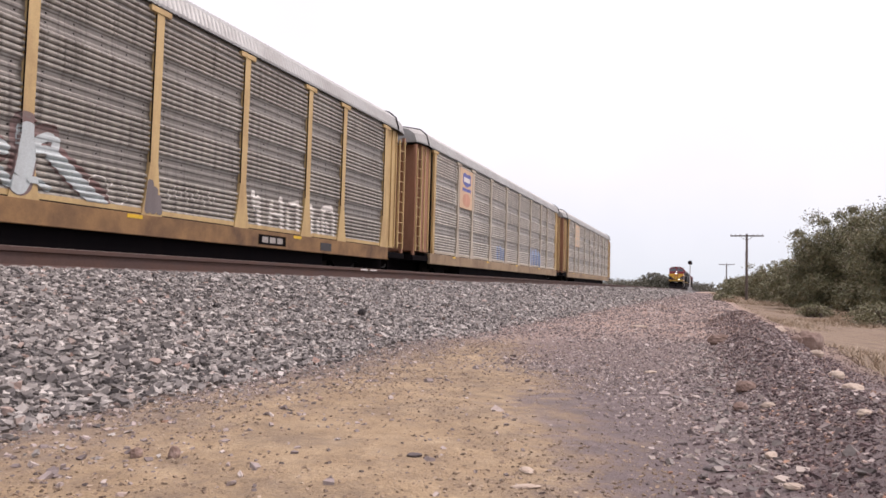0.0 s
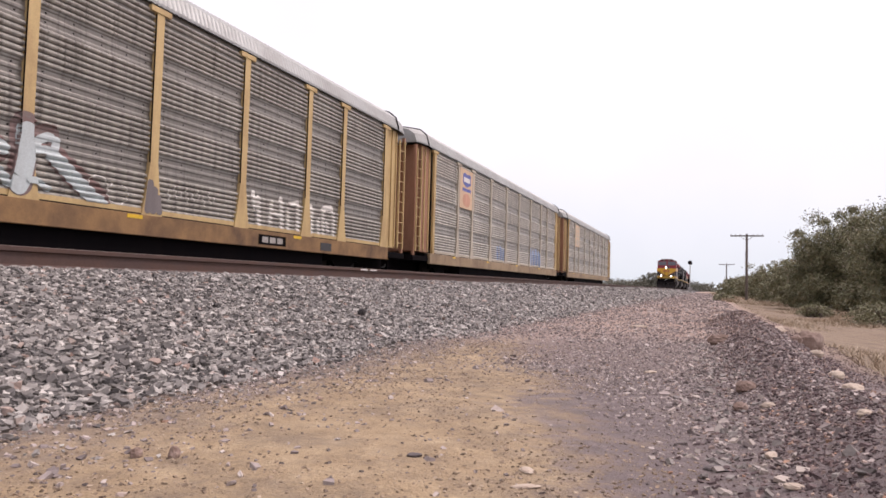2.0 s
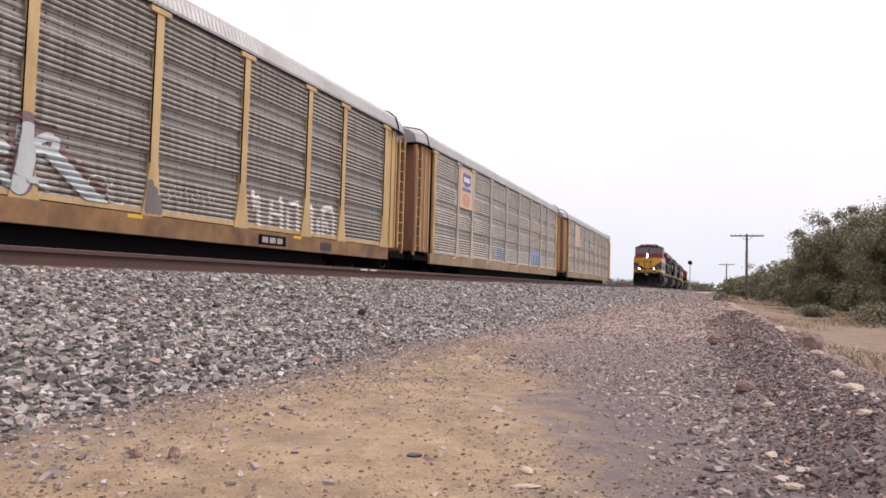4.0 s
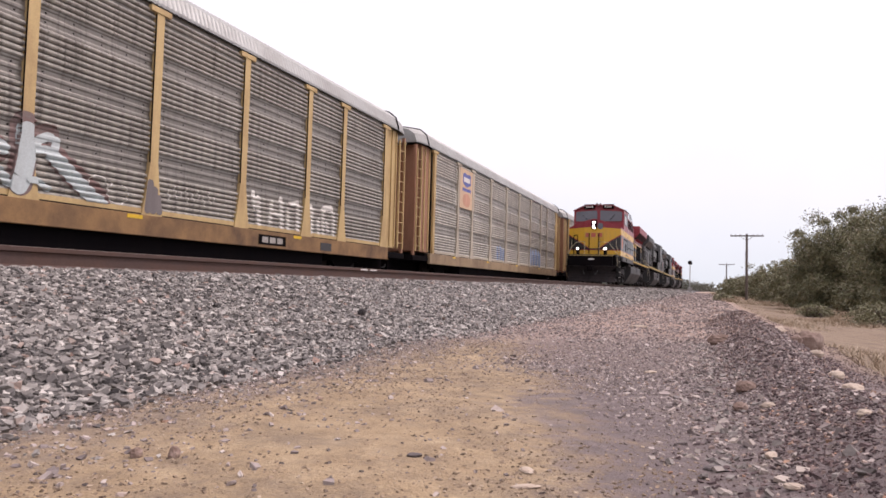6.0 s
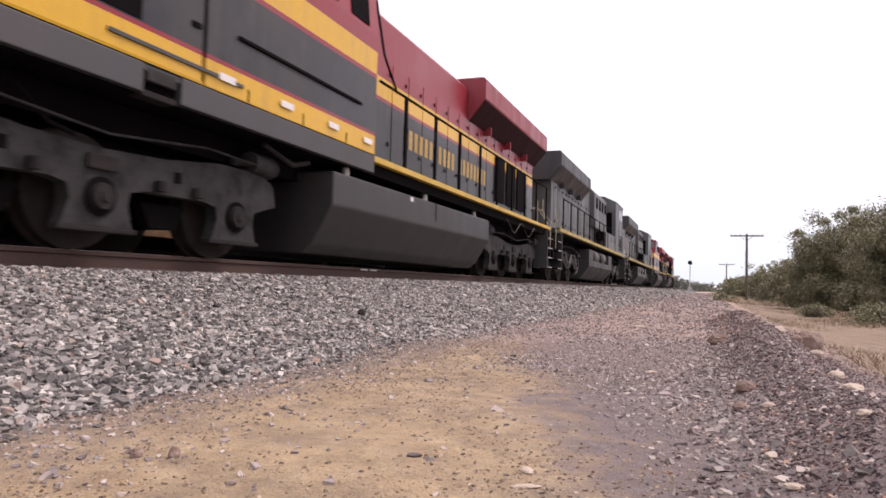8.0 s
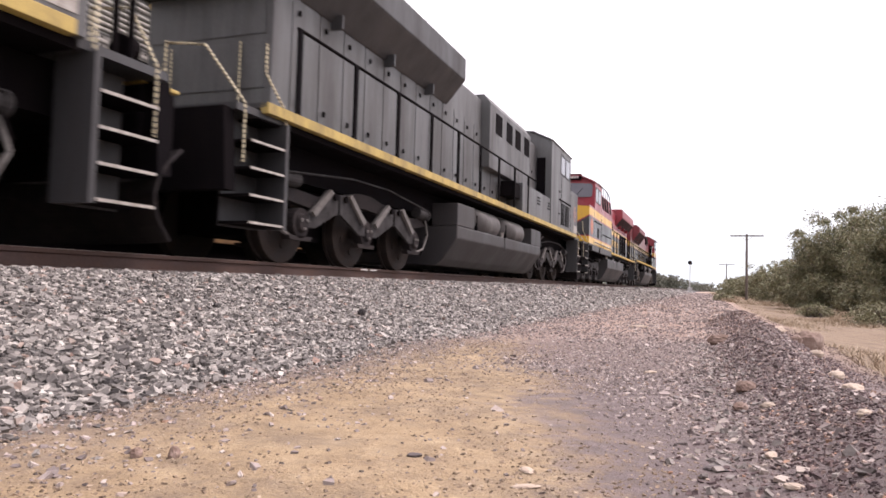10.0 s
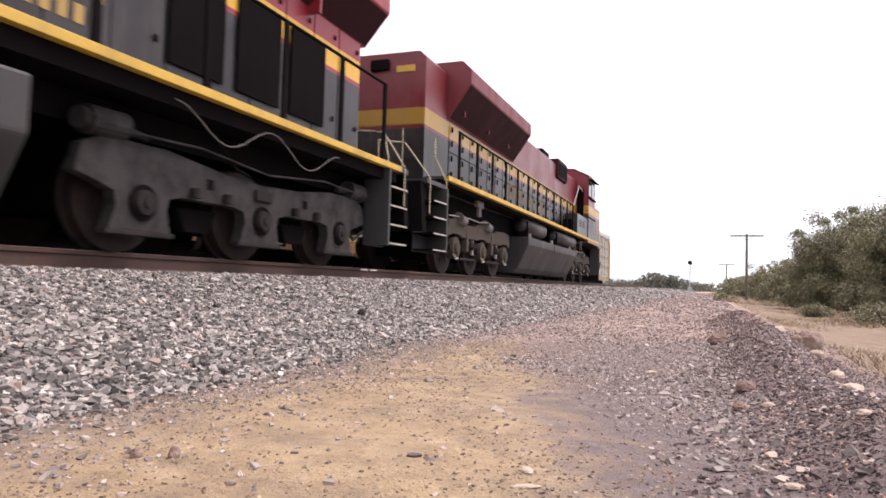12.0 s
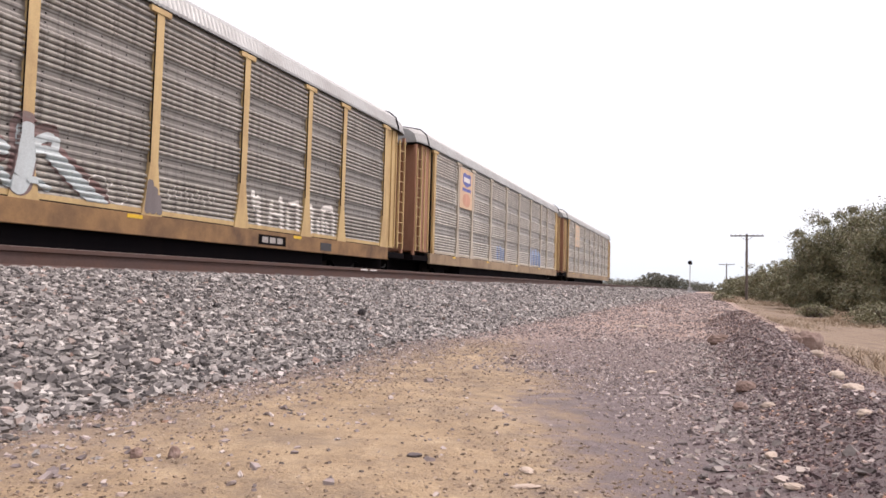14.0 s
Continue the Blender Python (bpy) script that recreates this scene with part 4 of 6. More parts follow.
def truck_roller(loco, ys):
    """Cast side frame on broad pedestals that widen to their feet, with a round bearing cap in each."""
    y0, y1 = ys[0] - 0.78, ys[2] + 0.78
    def one(s):
        prof = [(y0, 0.66), (y0 + 0.06, 0.92), (y0 + 0.3, 1.03), (ys[0] + 0.3, 1.03), (ys[1] - 0.75, 0.93), (ys[1], 0.90), (ys[1] + 0.75, 0.93), (ys[2] - 0.3, 1.03), (y1 - 0.3, 1.03), (y1 - 0.06, 0.92), (y1, 0.66)]
        for y in reversed(ys):
            prof += [(y + 0.52, 0.60), (y + 0.33, 0.56), (y + 0.30, 0.42), (y + 0.40, 0.19), (y - 0.40, 0.19), (y - 0.30, 0.42), (y - 0.33, 0.56), (y - 0.52, 0.60)]
        f = part("truck_frame", prism(prof, 0, *sorted((s * 1.0, s * 1.14)), 0.018), M_TRUCKGREY, loco, "dusty grey cast steel truck frame" if s > 0 else "")
        for y in ys:
            bm = cyl_in(bmesh.new(), (s * 1.12, y, 0.47), (s * 1.16, y, 0.47), 0.175, 22)
            part("bearing_recess", bm, M_BLACK, f)
            bm = cyl_in(bmesh.new(), (s * 1.15, y, 0.47), (s * 1.205, y, 0.47), 0.125, 18, 0.115)
            cyl_in(bm, (s * 1.205, y, 0.47), (s * 1.225, y, 0.47), 0.05, 10)
            part("axle_box", bm, M_TRUCK, f)
            part("pedestal_tie", sbox(s, 1.02, 1.155, y - 0.43, y + 0.43, 0.155, 0.20, 0.01), M_TRUCK, f)
        for y in ((ys[0] + ys[1]) / 2, (ys[1] + ys[2]) / 2):
            part("brake_shoe", prism([(y - 0.3, 0.5), (y + 0.3, 0.5), (y + 0.18, 0.26), (y - 0.18, 0.26)], 0, *sorted((s * 0.86, s * 0.98))), M_BLACK, f)
            part("frame_slot", sbox(s, 1.141, 1.146, y - 0.05, y + 0.05, 0.72, 0.83), M_BLACK, f)
            for dy in (-0.12, 0.12):
                part("spring", cyl_in(bmesh.new(), (s * 1.18, y + dy * 2.2, 0.60), (s * 1.18, y + dy * 2.2, 0.70), 0.055, 10), M_TRUCK, f)
        for d, ya in ((-1, ys[0] - 0.25), (1, ys[2] + 0.25)):
            bm = cyl_in(bmesh.new(), (s * 1.1, ya, 1.14), (s * 1.1, ya + d * 0.42, 1.13), 0.135, 18)
            cyl_in(bm, (s * 1.1, ya + d * 0.42, 1.13), (s * 1.1, ya + d * 0.5, 1.13), 0.10, 14)
            cyl_in(bm, (s * 1.1, ya - d * 0.3, 1.1), (s * 1.1, ya, 1.13), 0.04, 8)
            part("brake_cylinder", bm, M_TRUCKGREY, f, "dusty brake cylinder")
        part("air_pipe", rod([(s * 1.2, y0 + 0.3, 1.08), (s * 1.22, ys[0] + 0.7, 1.12), (s * 1.22, ys[1], 1.02), (s * 1.22, ys[2] - 0.6, 1.14), (s * 1.2, y1 - 0.3, 1.10)], 0.013), M_TRUCKGREY, f)
        part("brake_hose", rod([(s * 1.18, ys[1] - 0.9, 1.25), (s * 1.2, ys[1] - 0.6, 1.0), (s * 1.2, ys[1] - 0.35, 0.95)], 0.02), M_BLACK, f)
        part("lift_lug", sbox(s, 1.14, 1.18, ys[1] - 0.17, ys[1] + 0.17, 0.70, 0.84, 0.02), M_TRUCK, f)
    sides(one)


def truck_beam(loco, ys):
    """High cast side beam with short legs and loose axle boxes below it."""
    y0, y1 = ys[0] - 0.45, ys[2] + 0.55
    def one(s):
        prof = [(y0, 0.78), (y0 - 0.04, 0.95), (y0 + 0.08, 1.12), (ys[0], 1.17), (ys[0] + 0.7, 1.15), (ys[0] + 0.95, 1.08), (ys[1] - 0.6, 1.08), (ys[1] - 0.35, 1.18), (ys[1] + 0.4, 1.18), (ys[1] + 0.7, 1.08), (ys[2] - 0.5, 1.1), (ys[2], 1.18), (y1 - 0.1, 1.14), (y1, 0.95), (y1 - 0.03, 0.78)]
        for y in reversed(ys):
            prof += [(y + 0.34, 0.80), (y + 0.22, 0.87), (y - 0.22, 0.87), (y - 0.34, 0.80)]
        f = part("truck_frame", prism(prof, 0, *sorted((s * 1.0, s * 1.14)), 0.02), M_TRUCKTAN, loco, "dusty olive-brown cast truck frame" if s > 0 else "")
        for i, y in enumerate(ys):
            bm = cyl_in(bmesh.new(), (s * 0.98, y, 0.55), (s * 1.15, y, 0.55), 0.235, 24)
            cyl_in(bm, (s * 1.15, y, 0.55), (s * 1.20, y, 0.55), 0.15, 16, 0.12)
            part("axle_box", bm, M_TRUCKTAN, f)
            part("box_guide", sbox(s, 1.0, 1.12, y - 0.31, y + 0.31, 0.5, 0.62, 0.02), M_TRUCK, f)
            part("box_hook", rod([(s * 1.17, y - 0.05, 0.33), (s * 1.18, y + 0.12, 0.31), (s * 1.17, y + 0.22, 0.4)], 0.02), M_PALEEDGE, f)
            if i < 2:
                part("pedestal_leg", sbox(s, 1.02, 1.16, y + 1.1, y + 1.25, 0.5, 1.0, 0.02), M_TRUCKTAN, f)
                part("guide_plate", sbox(s, 1.04, 1.10, y + 0.58, y + 0.64, 0.45, 0.82), M_PALEEDGE, f)
                part("brake_unit", cyl_in(cyl_in(bmesh.new(), (s * 1.1, y + 0.68, 0.64), (s * 1.1, y + 0.98, 0.70), 0.085, 12), (s * 1.1, y + 0.98, 0.70), (s * 1.1, y + 1.1, 0.72), 0.05, 10), M_TRUCK, f, "brake unit between the axles")
                bm = cyl_in(bmesh.new(), (s * 1.13, y + 1.42, 1.16), (s * 1.13, y + 1.76, 1.2), 0.115, 16)
                cyl_in(bm, (s * 1.13, y + 1.30, 1.14), (s * 1.13, y + 1.42, 1.16), 0.045, 10)
                cyl_in(bm, (s * 1.13, y + 1.76, 1.2), (s * 1.13, y + 1.80, 1.205), 0.13, 16)
                part("brake_cylinder", bm, M_STEELGREY, f, "pale grey brake cylinder")
                part("brake_bar", rod([(s * 1.08, y + 0.4, 0.33), (s * 1.08, y + 1.5, 0.33)], 0.03), M_TRUCK, f)
        coil = rod([(s * 1.06 + 0.085 * math.cos(k * 0.8), ys[0] + 1.02 + 0.085 * math.sin(k * 0.8), 1.08 + k * 0.0062) for k in range(40)], 0.017, 6)
        part("spring", coil, M_BLACK, f, "black coil spring")
        part("frame_bracket", boxes((sorted((s * 1.18, s * 1.26))[0:1] + [ys[1] + 0.38, 1.55], sorted((s * 1.18, s * 1.26))[1:2] + [ys[1] + 0.84, 1.7]), (sorted((s * 1.19, s * 1.25))[0:1] + [ys[1] + 0.52, 1.34], sorted((s * 1.19, s * 1.25))[1:2] + [ys[1] + 0.68, 1.56])), M_STEELGREY, f, "pale T-shaped bracket")
        part("air_pipe", rod([(s * 1.16, ys[0] + 1.3, 1.2), (s * 1.2, ys[1] - 0.1, 1.27), (s * 1.2, ys[1] + 0.5, 1.22), (s * 1.17, ys[1] + 1.3, 1.25), (s * 1.17, y1, 1.2)], 0.013), M_PALEEDGE, f)
    sides(one)


def truck_arms(loco, ys):
    """Steering frame: slim cranked arms over open wheels, with finned bearing caps."""
    y0, y1 = ys[0] - 0.6, ys[2] + 0.6
    def one(s):
        prof = [(y0, 0.86), (y0 + 0.15, 1.0), (ys[0] + 0.45, 0.92), (ys[1] - 0.55, 1.08), (ys[1] - 0.2, 1.14), (ys[1] + 0.2, 1.14), (ys[1] + 0.55, 1.08), (ys[2] - 0.45, 0.92), (y1 - 0.15, 1.0), (y1, 0.86),
                (ys[2] + 0.2, 0.80), (ys[2] - 0.4, 0.74), (ys[1] + 0.6, 0.88), (ys[1], 0.92), (ys[1] - 0.6, 0.88), (ys[0] + 0.4, 0.74), (ys[0] - 0.2, 0.80)]
        f = part("truck_frame", prism(prof, 0, *sorted((s * 1.0, s * 1.10)), 0.015), M_TRUCK, loco, "cranked grimy steel truck frame" if s > 0 else "")
        for y in ys:
            box = part("axle_box", cyl_in(cyl_in(bmesh.new(), (s * 0.98, y, 0.53), (s * 1.14, y, 0.53), 0.20, 20), (s * 1.14, y, 0.53), (s * 1.19, y, 0.53), 0.135, 18, 0.11), M_TRUCK, f)
            for k in range(3):
                a = k * 2 * math.pi / 3 + 0.5
                part("bearing_bolt", cyl_in(bmesh.new(), (s * 1.18, y + 0.075 * math.cos(a), 0.53 + 0.075 * math.sin(a)), (s * 1.205, y + 0.075 * math.cos(a), 0.53 + 0.075 * math.sin(a)), 0.022, 6), M_STEELGREY, box)
            part("guide_plate", prism([(y - 0.30, 0.36), (y + 0.30, 0.36), (y + 0.24, 0.30), (y - 0.24, 0.30)], 0, *sorted((s * 1.02, s * 1.14))), M_TRUCK, box)
        for y, d in ((ys[0], 1), (ys[1], 1), (ys[1], -1), (ys[2], -1)):
            part("steering_arm", prism([(y + d * 0.12, 0.66), (y + d * 0.62, 1.05), (y + d * 0.92, 1.02), (y + d * 0.92, 0.74), (y + d * 0.62, 0.62), (y + d * 0.30, 0.48), (y + d * 0.12, 0.48)], 0, *sorted((s * 1.12, s * 1.17)), 0.012), M_TRUCKGREY, f, "dusty cranked steering arm")
            part("arm_rib", prism([(y + d * 0.16, 0.70), (y + d * 0.64, 1.06), (y + d * 0.72, 1.02), (y + d * 0.24, 0.64)], 0, *sorted((s * 1.17, s * 1.215))), M_STEELGREY, f, "rubbed rib along the arm")
            part("pivot_pin", cyl_in(bmesh.new(), (s * 1.18, y + d * 0.80, 0.97), (s * 1.215, y + d * 0.80, 0.97), 0.05, 12), M_BLACK, f)
        for d, ya in ((-1, ys[0] - 0.12), (1, ys[2] + 0.12)):
            part("brake_cylinder", cyl_in(cyl_in(bmesh.new(), (s * 1.12, ya, 1.08), (s * 1.12, ya + d * 0.4, 1.06), 0.10, 16), (s * 1.12, ya + d * 0.4, 1.06), (s * 1.12, ya + d * 0.46, 1.06), 0.115, 16), M_TRUCKGREY, f, "dusty brake cylinder")
            part("end_bar", rod([(s * 1.14, ya + d * 0.40, 0.98), (s * 1.15, ya + d * 0.5, 0.7), (s * 1.12, ya + d * 0.36, 0.42), (s * 1.1, ya + d * 0.05, 0.34)], 0.022), M_STEELGREY, f)
        part("air_pipe", rod([(s * 1.2, y0 + 0.1, 1.14), (s * 1.22, ys[1] - 0.6, 1.30), (s * 1.2, ys[1] + 0.6, 1.30), (s * 1.2, y1 - 0.1, 1.14)], 0.014), M_TRUCKGREY, f)
        part("sand_hose", rod([(s * 1.2, ys[0] - 0.35, 1.3), (s * 1.16, ys[0] - 0.62, 0.8), (s * 1.05, ys[0] - 0.55, 0.3)], 0.016), M_BLACK, f)
    sides(one)


def platform_end(loco, y, d, plow):
    """Pilot, steps, coupler, hoses and end rails; d points outward."""
    w = 1.5
    pilot = part("pilot", prism([(-1.40, 0.72), (1.40, 0.72), (1.34, 1.62), (-1.34, 1.62)], 1, *sorted((y + d * 0.95, y + d * 1.12))), M_BLACK, loco, "black pilot plate")
    if plow:
        bm = bmesh.new()
        for s in (-1, 1):
            rows = []
            for k in range(7):
                t = k / 6
                z = 0.11 + 0.9 * t
                back = 0.28 * (1 - (2 * t - 1) ** 2)
                rows.append([bm.verts.new((0, y + d * (1.62 - back), z)), bm.verts.new((s * 0.8, y + d * (1.5 - back), z)), bm.verts.new((s * 1.42 * (0.93 + 0.07 * t), y + d * (1.22 - back), z))])
            for r, q in zip(rows, rows[1:]):
                for j in range(2):
                    bm.faces.new((r[j], r[j + 1], q[j + 1], q[j]))
        bmesh.ops.remove_doubles(bm, verts=bm.verts, dist=0.001)
        bmesh.ops.solidify(bm, geom=bm.faces[:], thickness=0.03)
        part("snow_plow", bm, M_TRUCK, loco, "dusty black snow plow")
        lip = part("anticlimber", boxes(((-1.22, min(y + d * 0.9, y + d * 1.38), 1.585), (1.22, max(y + d * 0.9, y + d * 1.38), 1.625)), bevel=0.012), M_DIRTYYELLOW, loco, "grimy yellow-edged anticlimber shelf")
        part("shelf_block", boxes(((-1.2, min(y + d * 0.9, y + d * 1.36), 1.0), (1.2, max(y + d * 0.9, y + d * 1.36), 1.58)), bevel=0.05), M_BLACK, lip)
        part("tow_plate", boxes(((-0.12, min(y + d * 1.37, y + d * 1.40), 1.36), (0.2, max(y + d * 1.37, y + d * 1.40), 1.43))), M_WHITE, lip, "small pale plate")
    c = box_in(bmesh.new(), (-0.16, min(y + d * 1.0, y + d * 1.75), 0.72), (0.16, max(y + d * 1.0, y + d * 1.75), 1.0), 0.04)
    part("coupler", c, M_BLACK, loco)
    for s in (-1, 1):
        part("air_hose", rod([(s * 0.35, y + d * 1.14, 0.95), (s * 0.4, y + d * 1.45, 0.7), (s * 0.3, y + d * 1.66, 0.5), (s * 0.25, y + d * 1.72, 0.62)], 0.025), M_HOSE, loco)
        well = part("step_well", boxes((sorted((s * 1.08, s * 1.5))[0:1] + [min(y + d * 0.1, y + d * 0.16), 0.36], sorted((s * 1.08, s * 1.5))[1:2] + [max(y + d * 0.1, y + d * 0.16), 1.6]),
                                       (sorted((s * 1.06, s * 1.09))[0:1] + [min(y + d * 0.1, y + d * 0.8), 0.36], sorted((s * 1.06, s * 1.09))[1:2] + [max(y + d * 0.1, y + d * 0.8), 1.6])), M_DARKGREY, loco)
        for z in (0.38, 0.68, 0.98, 1.28):
            st = part("step", boxes((sorted((s * 1.09, s * 1.49))[0:1] + [min(y + d * 0.18, y + d * 0.82), z], sorted((s * 1.09, s * 1.49))[1:2] + [max(y + d * 0.18, y + d * 0.82), z + 0.03])), M_BLACK, well)
            part("step_edge", boxes((sorted((s * 1.49, s * 1.502))[0:1] + [min(y + d * 0.18, y + d * 0.82), z], sorted((s * 1.49, s * 1.502))[1:2] + [max(y + d * 0.18, y + d * 0.82), z + 0.028])), M_PALEEDGE, st)
        part("corner_rail", rod([(s * 1.46, y + d * 0.12, 0.75), (s * 1.46, y + d * 0.12, 1.75), (s * 1.28, y + d * 0.3, 2.2), (s * 1.28, y + d * 0.3, 2.55)], 0.014), M_TAPE, loco, "white-taped grab rail")
        part("end_rail", rod([(s * 1.42, y + d * 0.86, 1.05), (s * 1.42, y + d * 0.86, 1.7), (s * 0.95, y + d * 0.98, 2.35), (s * 0.42, y + d * 1.0, 2.42), (s * 0.42, y + d * 1.0, 1.65)], 0.014), M_TAPE, loco)
    part("end_deck", boxes(((-1.42, min(y, y + d * 1.0), 1.6), (1.42, max(y, y + d * 1.0), 1.68))), M_DARKGREY, loco)


def walk_rail(loco, y0, y1, posts, s, m, up):
    top = 2.84
    part("handrail", rod([(s * 1.47, y0 - (0.95 if up < 0.2 else 0), top), (s * 1.47, y1, top)], 0.022), m, loco)
    for y in posts:
        part("rail_post", boxes((sorted((s * 1.455, s * 1.49))[0:1] + [y - 0.042, 1.60 + up], sorted((s * 1.455, s * 1.49))[1:2] + [y + 0.042, top])), m, loco)


def fuel_tank(loco, y0, y1, low, boxed):
    z1 = (0.96 if boxed else 1.165) if low else 1.26
    band = (0.26 if boxed else 0.22) if low else 0.46
    za = 1.20 if boxed else 1.50
    prof = [(-1.0, 0.15), (1.0, 0.15), (1.16, 0.28), (1.46, z1 - band), (1.46, z1), (-1.46, z1), (-1.46, z1 - band), (-1.16, 0.28)]
    t = part("fuel_tank", prism(prof, 1, y0, y1, 0.03), M_TANK, loco, "dusty dark grey fuel tank")
    def one(s):
        for y in (y0 + 0.6, (y0 + y1) / 2, y1 - 0.7):
            part("filler_cap", cyl_in(bmesh.new(), (s * 1.3, y, z1), (s * 1.3, y, z1 + 0.14), 0.06, 10), M_STEEL, t)
        None if low else part("sight_plate", sbox(s, 1.461, 1.468, y0 + 2.6, y0 + 2.72, z1 - 0.1, z1 - 0.03), M_WHITE, t)
        part("tank_strap", sbox(s, 1.461, 1.475, (y0 + y1) / 2 + 0.2, (y0 + y1) / 2 + 0.26, z1 - 0.32, z1), M_TANK, t)
        if low:
            for a, b in ((7.95, 9.75), (10.35, 12.15)) if boxed else ((5.5, 9.24), (10.85, 13.4)):
                bm = cyl_in(bmesh.new(), (s * (1.13 if boxed else 1.19), a, za), (s * (1.13 if boxed else 1.19), b, za), 0.31 if boxed else 0.225, 28)
                bmesh.ops.bevel(bm, geom=[e for e in bm.edges if abs(e.verts[0].co.y - e.verts[1].co.y) < 1e-4], offset=0.05, segments=2, affect="EDGES")
                o = part("air_reservoir", bm, M_RESERVOIR if boxed else M_TANK, t, "cylindrical air reservoir", True)
                part("bracket", boxes((sorted((s * 1.1, s * 1.4))[0:1] + [b - 0.1, z1 - 0.03], sorted((s * 1.1, s * 1.4))[1:2] + [b - 0.02, za + 0.1])), M_BLACK, o)
            for a, b in ((y0, y0 + 1.2), (y1 - 1.1, y1)) if boxed else ():
                part("tank_box", sbox(s, 0.9, 1.46, a, b, 0.96, 1.42, 0.02), M_TANK, t)
    sides(one)


def emblem(loco, s, y, z, r, m, m_bar):
    """An octagonal mark of plain shapes."""
    oct8 = [(y + r * 0.92 * math.cos(a), z + r * 1.02 * math.sin(a)) for a in [math.pi / 8 + k * math.pi / 4 for k in range(8)]]
    e = part("emblem", prism(oct8, 0, *sorted((s * 1.5, s * 1.506))), m, loco, "red octagonal emblem")
    part("emblem_bar", boxes(*[(sorted((s * 1.506, s * 1.509))[0:1] + [y - r * 0.42, z + r * k - 0.03], sorted((s * 1.506, s * 1.509))[1:2] + [y + r * 0.42, z + r * k + 0.03]) for k in (-0.5, 0, 0.5)]), m_bar, e)


def letters(hood, s, y0, hw, gold=M_GOLD, second=False):
    """A long name reduced to a row of bars, on some with a small second row."""
    bm, y = bmesh.new(), y0
    for k in range(18):
        y += 0.255 + (0.255 if k in (6, 10) else 0)
        sbox(s, hw + 0.014, hw + 0.018, y, y + 0.15, 2.22, 2.58, 0, bm)
    part("lettering", bm, gold, hood, "row of gold letter bars")["kind"] = "stuff"
    if second:
        bm = bmesh.new()
        for k in (0, 1, 3, 4, 5, 6, 7, 8):
            sbox(s, hw + 0.014, hw + 0.018, y - 1.35 + k * 0.17, y - 1.25 + k * 0.17, 1.96, 2.13, 0, bm)
        part("small_lettering", bm, gold, hood, "short row of small gold letter bars")["kind"] = "stuff"


def nose_mesh():
    """A wide nose whose middle stands ahead of its corners, with a crowned top."""
    cols = [(-1.5, 0.0, 3.30), (-0.56, -0.26, 3.66), (0.0, -0.27, 3.80), (0.56, -0.26, 3.66), (1.5, 0.0, 3.30)]
    bm = bmesh.new()
    f = [(bm.verts.new((x, y, 1.665)), bm.verts.new((x, y, z))) for x, y, z in cols]
    b = [(bm.verts.new((x, 1.55, 1.665)), bm.verts.new((x, 1.55, z))) for x, y, z in cols]
    for i in range(4):
        bm.faces.new((f[i][0], f[i + 1][0], f[i + 1][1], f[i][1]))
        bm.faces.new((f[i][1], f[i + 1][1], b[i + 1][1], b[i][1]))
        bm.faces.new((b[i][0], b[i + 1][0], b[i + 1][1], b[i][1]))
        bm.faces.new((f[i][0], f[i + 1][0], b[i + 1][0], b[i][0]))
    for i in (0, 4):
        bm.faces.new((f[i][0], f[i][1], b[i][1], b[i][0]))
    bmesh.ops.bevel(bm, geom=[e for e in bm.edges if e.calc_face_angle(0) > 0.3], offset=0.035, segments=2, affect="EDGES", profile=0.6)
    return bm


